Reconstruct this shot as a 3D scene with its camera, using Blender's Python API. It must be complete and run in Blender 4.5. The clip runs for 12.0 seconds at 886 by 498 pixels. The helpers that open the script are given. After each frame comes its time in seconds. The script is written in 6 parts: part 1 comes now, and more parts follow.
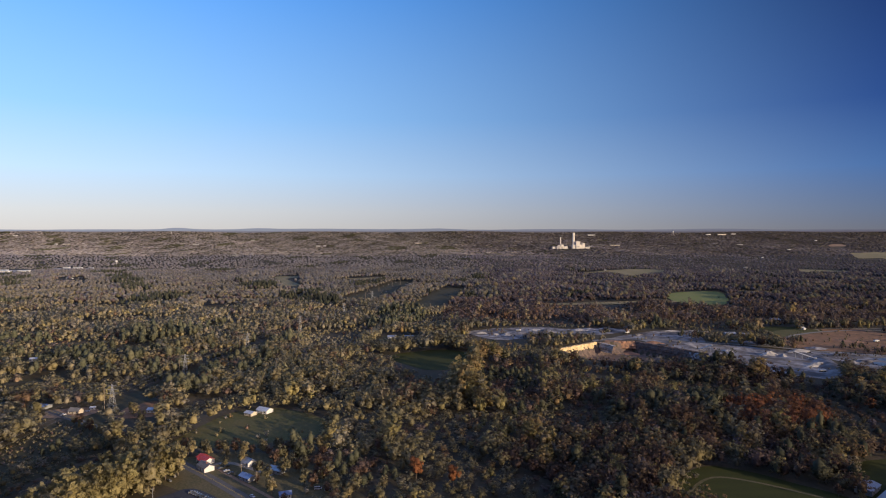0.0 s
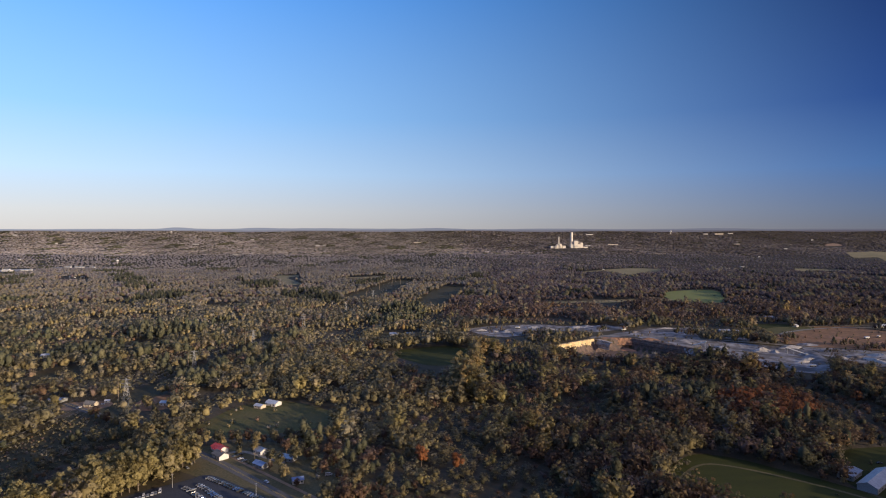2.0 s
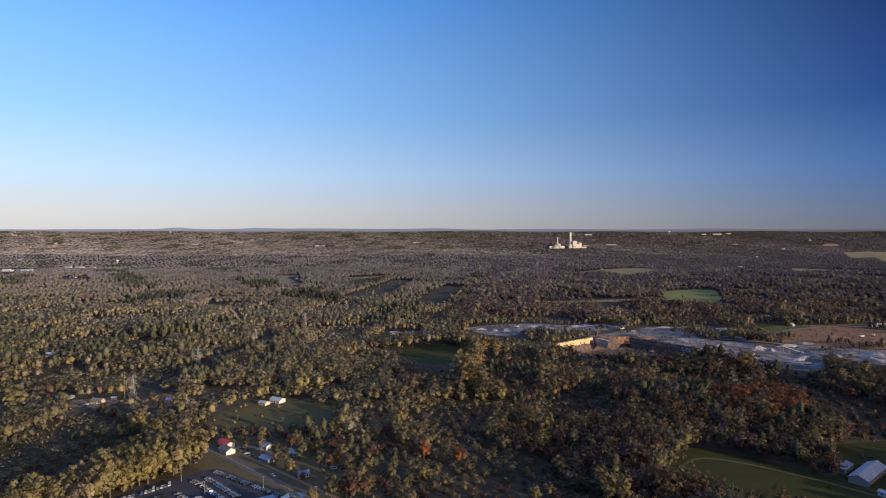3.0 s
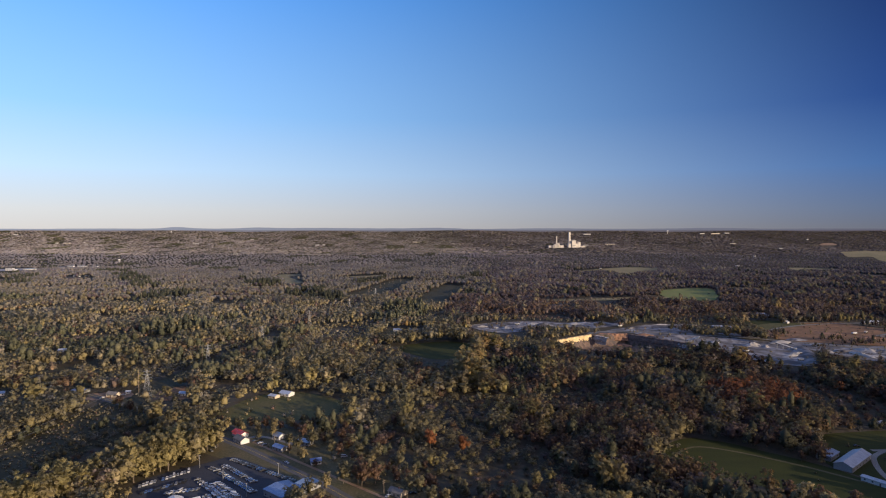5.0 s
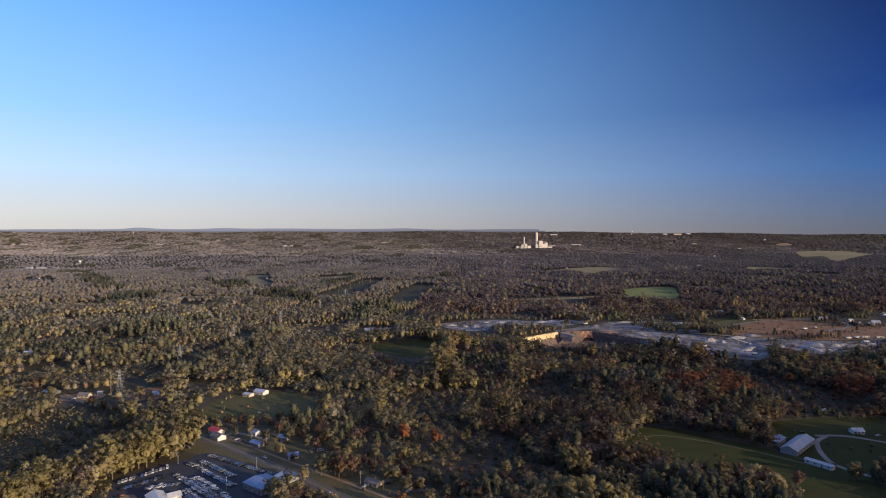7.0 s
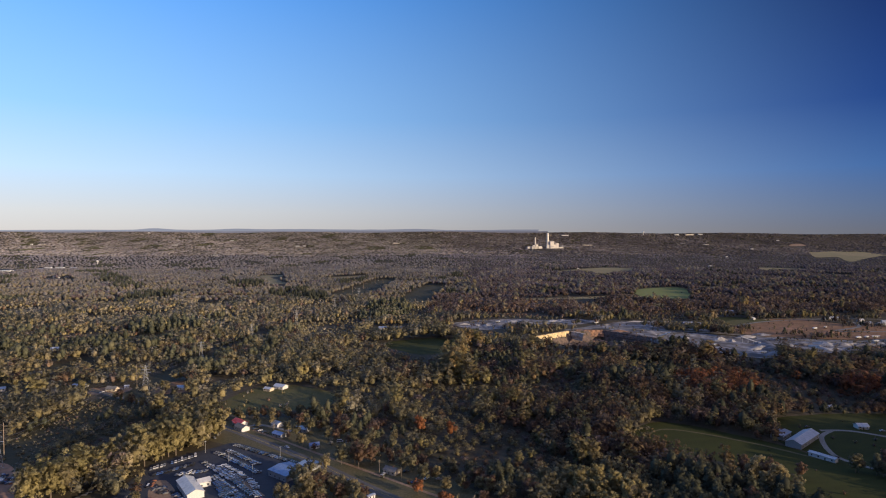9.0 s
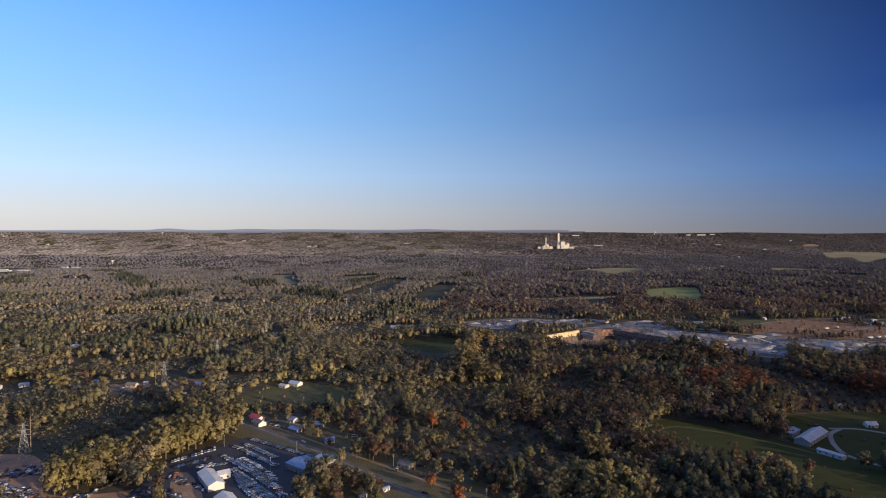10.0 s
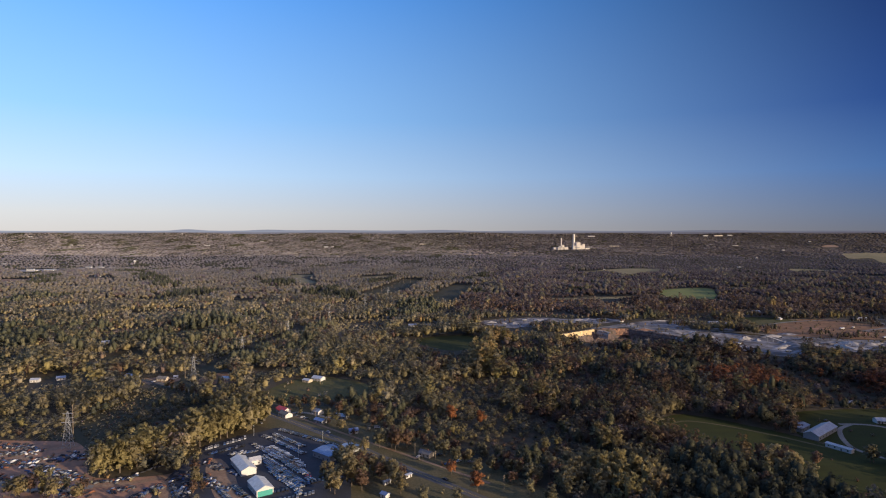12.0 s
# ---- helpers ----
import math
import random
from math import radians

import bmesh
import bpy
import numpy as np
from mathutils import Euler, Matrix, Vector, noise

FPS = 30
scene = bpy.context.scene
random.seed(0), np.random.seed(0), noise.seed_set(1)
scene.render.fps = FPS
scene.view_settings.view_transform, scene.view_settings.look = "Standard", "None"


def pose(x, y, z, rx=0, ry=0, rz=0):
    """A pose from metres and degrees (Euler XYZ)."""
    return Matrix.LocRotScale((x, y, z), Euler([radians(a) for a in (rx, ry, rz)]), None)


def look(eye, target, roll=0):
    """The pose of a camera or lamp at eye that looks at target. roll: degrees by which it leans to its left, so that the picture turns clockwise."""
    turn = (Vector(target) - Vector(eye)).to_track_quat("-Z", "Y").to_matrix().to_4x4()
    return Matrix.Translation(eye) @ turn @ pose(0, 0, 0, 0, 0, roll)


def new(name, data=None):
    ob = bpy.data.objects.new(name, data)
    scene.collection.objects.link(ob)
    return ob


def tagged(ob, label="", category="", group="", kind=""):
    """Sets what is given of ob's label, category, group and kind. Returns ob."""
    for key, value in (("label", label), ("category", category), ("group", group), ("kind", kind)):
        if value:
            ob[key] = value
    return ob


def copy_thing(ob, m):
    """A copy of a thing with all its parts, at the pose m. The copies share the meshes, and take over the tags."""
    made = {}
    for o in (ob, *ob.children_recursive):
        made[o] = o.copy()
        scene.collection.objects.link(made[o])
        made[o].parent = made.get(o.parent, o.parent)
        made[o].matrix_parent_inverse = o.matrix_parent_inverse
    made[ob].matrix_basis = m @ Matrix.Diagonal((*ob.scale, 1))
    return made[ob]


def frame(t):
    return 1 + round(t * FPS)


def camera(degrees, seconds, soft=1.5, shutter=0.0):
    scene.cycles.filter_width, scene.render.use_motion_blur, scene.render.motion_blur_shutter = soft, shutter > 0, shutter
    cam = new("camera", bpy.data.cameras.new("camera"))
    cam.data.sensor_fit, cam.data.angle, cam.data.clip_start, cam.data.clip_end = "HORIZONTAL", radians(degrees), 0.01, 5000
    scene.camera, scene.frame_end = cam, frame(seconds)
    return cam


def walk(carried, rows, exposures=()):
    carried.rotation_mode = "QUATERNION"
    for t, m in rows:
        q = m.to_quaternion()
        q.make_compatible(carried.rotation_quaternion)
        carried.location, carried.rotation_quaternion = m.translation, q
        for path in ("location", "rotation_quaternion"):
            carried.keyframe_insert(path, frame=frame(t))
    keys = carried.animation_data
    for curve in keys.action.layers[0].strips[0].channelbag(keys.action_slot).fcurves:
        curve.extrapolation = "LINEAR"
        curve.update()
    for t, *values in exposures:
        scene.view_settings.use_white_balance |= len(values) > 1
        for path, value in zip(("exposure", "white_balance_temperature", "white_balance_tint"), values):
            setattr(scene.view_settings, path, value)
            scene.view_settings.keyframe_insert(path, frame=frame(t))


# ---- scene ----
from collections import defaultdict
from mathutils import geometry

# ---- camera and its flight ----
cam = camera(72.7, 12.0, soft=1.1)
walk(cam, [
    (0.0, pose(0.00, 0.00, 174.00, 88.276, 0, 0.000)),
    (0.5, pose(-1.00, -5.34, 173.99, 88.267, 0, -0.018)),
    (1.0, pose(-2.03, -10.69, 173.91, 88.247, 0, -0.057)),
    (1.5, pose(-3.12, -16.05, 173.77, 88.237, 0, -0.102)),
    (2.0, pose(-4.23, -21.42, 173.61, 88.238, 0, -0.162)),
    (2.5, pose(-5.42, -26.77, 173.43, 88.250, 0, -0.221)),
    (3.0, pose(-6.64, -32.12, 173.28, 88.258, 0, -0.280)),
    (4.0, pose(-9.19, -42.77, 173.04, 88.240, 0, -0.335)),
    (5.0, pose(-11.74, -53.42, 172.81, 88.214, 0, -0.380)),
    (5.2, pose(-12.17, -55.42, 172.81, 88.215, 0, -0.420)),
    (5.3, pose(-12.37, -56.40, 172.81, 88.216, 0, -0.540)),
    (5.4, pose(-12.59, -57.41, 172.83, 88.217, 0, -0.819)),
    (5.5, pose(-12.79, -58.41, 172.83, 88.217, 0, -1.185)),
    (5.6, pose(-12.99, -59.35, 172.85, 88.221, 0, -1.600)),
    (5.8, pose(-13.38, -61.22, 172.88, 88.229, 0, -2.638)),
    (6.0, pose(-13.78, -63.09, 172.93, 88.236, 0, -3.650)),
    (6.1, pose(-13.96, -63.99, 172.94, 88.243, 0, -3.850)),
    (6.2, pose(-14.17, -64.87, 172.96, 88.250, 0, -3.920)),
    (6.5, pose(-14.76, -67.53, 173.00, 88.271, 0, -3.890)),
    (7.0, pose(-15.79, -71.98, 172.98, 88.272, 0, -3.397)),
    (7.2, pose(-16.21, -73.86, 172.93, 88.278, 0, -3.180)),
    (8.0, pose(-17.88, -81.34, 172.67, 88.305, 0, -2.640)),
    (8.8, pose(-19.63, -88.97, 172.39, 88.328, 0, -2.440)),
    (9.0, pose(-20.05, -90.86, 172.32, 88.334, 0, -2.367)),
    (9.5, pose(-21.14, -95.84, 172.16, 88.339, 0, -1.944)),
    (10.0, pose(-22.18, -100.99, 172.01, 88.354, 0, -1.389)),
    (10.5, pose(-23.17, -106.24, 171.84, 88.374, 0, -0.888)),
    (11.0, pose(-24.08, -111.53, 171.68, 88.387, 0, -0.497)),
    (11.5, pose(-25.00, -116.88, 171.49, 88.408, 0, -0.167)),
    (12.0, pose(-25.94, -122.28, 171.30, 88.434, 0, 0.045)),
])

# ---- light: low warm sun from behind and to the right, clear evening sky ----
SUN_AZIMUTH, SUN_ELEVATION = 127.0, 11.0  # degrees, clockwise from +y
scene.view_settings.exposure = 0.25
world = bpy.data.worlds.new("clear_evening_sky")
scene.world = world
world.use_nodes = True
wn, wl = world.node_tree.nodes, world.node_tree.links
sky = wn.new("ShaderNodeTexSky")
sky.sky_type, sky.sun_disc = "NISHITA", False
sky.sun_elevation, sky.sun_rotation = radians(SUN_ELEVATION), radians(SUN_AZIMUTH)
sky.altitude, sky.air_density, sky.dust_density, sky.ozone_density = 300, 1.0, 0.4, 4.0


def sky_math(op, a, b=None):
    n = wn.new("ShaderNodeMath")
    n.operation = op
    for socket, v in zip(n.inputs, (a, b)):
        if isinstance(v, (int, float)):
            socket.default_value = v
        elif v is not None:
            wl.new(v, socket)
    n.inputs[2].default_value = 0.5
    return n.outputs[0]


def sky_ramp(stops):
    r = wn.new("ShaderNodeValToRGB")
    while len(r.color_ramp.elements) < len(stops):
        r.color_ramp.elements.new(0.5)
    for el, (p, c) in zip(r.color_ramp.elements, stops):
        el.position, el.color = p, (*c, 1)
    wl.new(rise, r.inputs["Fac"])
    return r.outputs["Color"]


# clear air scatters least at right angles to the sun: pale towards it and away from it, deep blue between
aim = wn.new("ShaderNodeSeparateXYZ")
wl.new(wn.new("ShaderNodeTexCoord").outputs["Generated"], aim.inputs["Vector"])
rise = sky_math("MAXIMUM", aim.outputs["Z"], 0.0)
flat = sky_math("SQRT", sky_math("ADD", sky_math("MULTIPLY", aim.outputs["X"], aim.outputs["X"]), sky_math("MULTIPLY", aim.outputs["Y"], aim.outputs["Y"])))
along = sky_math("ADD", sky_math("MULTIPLY", aim.outputs["X"], math.sin(radians(SUN_AZIMUTH))), sky_math("MULTIPLY", aim.outputs["Y"], math.cos(radians(SUN_AZIMUTH))))
along = sky_math("DIVIDE", along, sky_math("MAXIMUM", flat, 0.001))
pale = sky_ramp([(0.0, (0.62, 0.59, 0.57)), (0.03, (0.64, 0.65, 0.66)), (0.09, (0.52, 0.71, 0.92)), (0.18, (0.31, 0.60, 1.0)), (0.36, (0.125, 0.40, 0.98)), (1.0, (0.17, 0.27, 0.64))])
deep = sky_ramp([(0.0, (0.105, 0.115, 0.155)), (0.03, (0.082, 0.120, 0.215)), (0.09, (0.038, 0.108, 0.30)), (0.18, (0.009, 0.040, 0.195)), (0.36, (0.003, 0.009, 0.072)), (1.0, (0.17, 0.27, 0.64))])
mixed = wn.new("ShaderNodeMix")
mixed.data_type = "RGBA"
wl.new(sky_math("POWER", sky_math("MAXIMUM", sky_math("DIVIDE", sky_math("SUBTRACT", sky_math("MULTIPLY_ADD", along, -0.5), 0.46), 0.54), 0.0), 1.32), mixed.inputs[0])
wl.new(deep, mixed.inputs[6])
wl.new(pale, mixed.inputs[7])
faint = wn.new("ShaderNodeMix")
faint.data_type, faint.blend_type = "RGBA", "ADD"
faint.inputs[0].default_value = 0.004
wl.new(mixed.outputs[2], faint.inputs[6])
wl.new(sky.outputs["Color"], faint.inputs[7])
# the bright warm glow round the sun, behind the flight
towards = wn.new("ShaderNodeVectorMath")
towards.operation = "DOT_PRODUCT"
wl.new(aim.inputs["Vector"].links[0].from_socket, towards.inputs[0])
_s = radians(SUN_AZIMUTH), radians(SUN_ELEVATION)
towards.inputs[1].default_value = (math.sin(_s[0]) * math.cos(_s[1]), math.cos(_s[0]) * math.cos(_s[1]), math.sin(_s[1]))
halo = sky_math("POWER", sky_math("MAXIMUM", towards.outputs["Value"], 0.0), 5.0)
glow = wn.new("ShaderNodeMix")
glow.data_type, glow.blend_type = "RGBA", "ADD"
wl.new(halo, glow.inputs[0])
wl.new(faint.outputs[2], glow.inputs[6])
glow.inputs[7].default_value = (1.6, 1.25, 0.95, 1)
wl.new(glow.outputs[2], wn["Background"].inputs["Color"])
wn["Background"].inputs["Strength"].default_value = 1.0
sun = new("sun", bpy.data.lights.new("sun", "SUN"))
sun.data.energy, sun.data.angle, sun.data.color = 5.9, radians(0.53), (1.0, 0.79, 0.56)
_a, _e = radians(SUN_AZIMUTH), radians(SUN_ELEVATION)
sun.matrix_world = look((300 * math.sin(_a), 300 * math.cos(_a), 300 * math.tan(_e)), (0, 0, 0))


# ---- materials ----
def shader(name, rough=0.8, spec=0.2, metal=0.0):
    m = bpy.data.materials.new(name)
    m.use_nodes = True
    b = m.node_tree.nodes["Principled BSDF"]
    b.inputs["Roughness"].default_value, b.inputs["Metallic"].default_value = rough, metal
    b.inputs["Specular IOR Level"].default_value = spec
    return m, m.node_tree.nodes, m.node_tree.links, b


def ramp(nodes, stops, mode="LINEAR"):
    r = nodes.new("ShaderNodeValToRGB")
    r.color_ramp.interpolation = mode
    els = r.color_ramp.elements
    while len(els) < len(stops):
        els.new(0.5)
    for el, (p, c) in zip(els, stops):
        el.position, el.color = p, (*c, 1)
    return r


def noise_tex(nodes, links, coord, scale, detail=4.0, rough=0.6):
    n = nodes.new("ShaderNodeTexNoise")
    n.inputs["Scale"].default_value, n.inputs["Detail"].default_value, n.inputs["Roughness"].default_value = scale, detail, rough
    links.new(coord, n.inputs["Vector"])
    return n.outputs["Fac"]


def blend(nodes, links, fac, a, b, mode="MIX"):
    n = nodes.new("ShaderNodeMix")
    n.data_type, n.blend_type = "RGBA", mode
    for socket, v in ((n.inputs[0], fac), (n.inputs[6], a), (n.inputs[7], b)):
        if isinstance(v, (int, float)):
            socket.default_value = v
        elif isinstance(v, tuple):
            socket.default_value = (*v, 1)
        else:
            links.new(v, socket)
    return n.outputs[2]


def surface(name, a, b, c, scales=(0.02, 0.4), rough=0.9, spec=0.15, bump=0.0, metal=0.0, stretch=None):
    """Three tones mixed by a broad and a fine noise, with relief from the fine one."""
    m, n, l, bsdf = shader(name, rough, spec, metal)
    geo = n.new("ShaderNodeNewGeometry").outputs["Position"]
    if stretch:
        mp = n.new("ShaderNodeMapping")
        mp.inputs["Rotation"].default_value[2], mp.inputs["Scale"].default_value = radians(stretch[0]), (1, stretch[1], 1)
        l.new(geo, mp.inputs["Vector"])
        geo = mp.outputs["Vector"]
    broad, fine = noise_tex(n, l, geo, scales[0]), noise_tex(n, l, geo, scales[1], 5)
    r1 = ramp(n, [(0.38, a), (0.62, b)])
    l.new(broad, r1.inputs["Fac"])
    k = n.new("ShaderNodeMapRange")
    k.inputs["From Min"].default_value, k.inputs["From Max"].default_value = 0.4, 0.7
    l.new(fine, k.inputs["Value"])
    l.new(blend(n, l, k.outputs["Result"], r1.outputs["Color"], c), bsdf.inputs["Base Color"])
    if bump:
        bp = n.new("ShaderNodeBump")
        bp.inputs["Strength"].default_value, bp.inputs["Distance"].default_value = 0.8, bump
        l.new(fine, bp.inputs["Height"])
        l.new(bp.outputs["Normal"], bsdf.inputs["Normal"])
    return m


def foliage_material():
    """tint of a tree: 0 pine, 0.25 green, 0.5 olive yellow, 0.75 russet, 1 orange red; tone: lightness of the single
    tree, with the light over the woods painted in; bare: share of grey, mostly haze painted in with distance.
    """
    m, n, l, b = shader("foliage", 0.75, 0.12)
    tint, tone = n.new("ShaderNodeAttribute"), n.new("ShaderNodeAttribute")
    tint.attribute_name, tone.attribute_name = "tint", "tone"
    r = ramp(n, [(0.0, (0.072, 0.079, 0.053)), (0.25, (0.182, 0.164, 0.096)), (0.36, (0.240, 0.198, 0.104)), (0.5, (0.280, 0.243, 0.106)),
                 (0.57, (0.310, 0.220, 0.105)), (0.66, (0.144, 0.094, 0.066)), (0.76, (0.124, 0.071, 0.050)), (0.85, (0.27, 0.112, 0.048)), (1.0, (0.32, 0.080, 0.035))])
    l.new(tint.outputs["Fac"], r.inputs["Fac"])
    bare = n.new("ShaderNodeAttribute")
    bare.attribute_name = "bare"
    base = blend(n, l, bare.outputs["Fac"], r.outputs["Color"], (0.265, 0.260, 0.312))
    pos = n.new("ShaderNodeNewGeometry")
    leaf = ramp(n, [(0.0, (0.86, 0.86, 0.84)), (0.6, (1, 1, 1)), (1.0, (1.14, 1.12, 1.08))])
    l.new(pos.outputs["Random Per Island"], leaf.inputs["Fac"])
    c = blend(n, l, 1.0, base, leaf.outputs["Color"], "MULTIPLY")
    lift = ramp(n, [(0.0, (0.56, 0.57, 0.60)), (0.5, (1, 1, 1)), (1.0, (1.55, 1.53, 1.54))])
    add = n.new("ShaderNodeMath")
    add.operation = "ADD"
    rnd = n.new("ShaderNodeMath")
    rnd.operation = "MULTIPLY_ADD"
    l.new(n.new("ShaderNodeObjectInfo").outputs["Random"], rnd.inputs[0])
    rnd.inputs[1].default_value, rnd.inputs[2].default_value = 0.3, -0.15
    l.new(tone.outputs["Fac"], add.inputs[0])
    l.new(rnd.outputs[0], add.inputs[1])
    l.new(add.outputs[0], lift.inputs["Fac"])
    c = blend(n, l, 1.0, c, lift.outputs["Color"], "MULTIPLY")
    grain = ramp(n, [(0.32, (0.80, 0.81, 0.83)), (0.5, (1, 1, 1)), (0.68, (1.20, 1.18, 1.14))])
    l.new(noise_tex(n, l, pos.outputs["Position"], 0.9, 3, 0.7), grain.inputs["Fac"])
    c = blend(n, l, 1.0, c, grain.outputs["Color"], "MULTIPLY")
    l.new(c, b.inputs["Base Color"])
    puff, turn = n.new("ShaderNodeAttribute"), n.new("ShaderNodeVectorTransform")
    puff.attribute_name = "puff"
    turn.vector_type, turn.convert_from, turn.convert_to = "NORMAL", "OBJECT", "WORLD"
    l.new(puff.outputs["Vector"], turn.inputs[0])
    l.new(turn.outputs[0], b.inputs["Normal"])
    t = n.new("ShaderNodeBsdfTranslucent")
    l.new(c, t.inputs["Color"])
    mix = n.new("ShaderNodeMixShader")
    mix.inputs[0].default_value = 0.40
    l.new(b.outputs[0], mix.inputs[1])
    l.new(t.outputs[0], mix.inputs[2])
    # gaps between the leaves of a clump; the dense heart of a crown, whose puff is short, has none
    heart, gap = n.new("ShaderNodeVectorMath"), n.new("ShaderNodeMath")
    heart.operation, gap.operation = "LENGTH", "MULTIPLY"
    l.new(puff.outputs["Vector"], heart.inputs[0])
    holes = ramp(n, [(0.0, (1, 1, 1)), (0.47, (0, 0, 0))], "CONSTANT")
    l.new(noise_tex(n, l, pos.outputs["Position"], 1.1, 2, 0.6), holes.inputs["Fac"])
    outer = n.new("ShaderNodeMath")
    outer.operation, outer.inputs[1].default_value = "GREATER_THAN", 0.75
    l.new(heart.outputs["Value"], outer.inputs[0])
    l.new(outer.outputs[0], gap.inputs[0])
    l.new(holes.outputs["Color"], gap.inputs[1])
    clear = n.new("ShaderNodeMixShader")
    l.new(gap.outputs[0], clear.inputs[0])
    l.new(mix.outputs[0], clear.inputs[1])
    l.new(n.new("ShaderNodeBsdfTransparent").outputs[0], clear.inputs[2])
    l.new(clear.outputs[0], n["Material Output"].inputs["Surface"])
    return m


def paint(name, colour, rough=0.45, spec=0.4, metal=0.0, dirt=0.25, scale=1.5):
    m, n, l, b = shader(name, rough, spec, metal)
    pos = n.new("ShaderNodeTexCoord").outputs["Object"]
    f = noise_tex(n, l, pos, scale, 6, 0.7)
    r = ramp(n, [(0.35, tuple(v * (1 - dirt) for v in colour)), (0.65, colour)])
    l.new(f, r.inputs["Fac"])
    l.new(r.outputs["Color"], b.inputs["Base Color"])
    return m


def ribbed(name, colour, pitch, rough=0.4, metal=0.3):
    """Sheet metal with standing ribs across the x axis of the thing."""
    m, n, l, b = shader(name, rough, 0.4, metal)
    pos = n.new("ShaderNodeTexCoord").outputs["Object"]
    w = n.new("ShaderNodeTexWave")
    w.inputs["Scale"].default_value, w.inputs["Distortion"].default_value = pitch, 0.0
    l.new(pos, w.inputs["Vector"])
    f = noise_tex(n, l, pos, 0.35, 6, 0.7)
    r = ramp(n, [(0.3, tuple(v * 0.65 for v in colour)), (0.62, colour)])
    l.new(f, r.inputs["Fac"])
    l.new(r.outputs["Color"], b.inputs["Base Color"])
    bp = n.new("ShaderNodeBump")
    bp.inputs["Strength"].default_value, bp.inputs["Distance"].default_value = 0.5, 0.05
    l.new(w.outputs["Fac"], bp.inputs["Height"])
    l.new(bp.outputs["Normal"], b.inputs["Normal"])
    return m


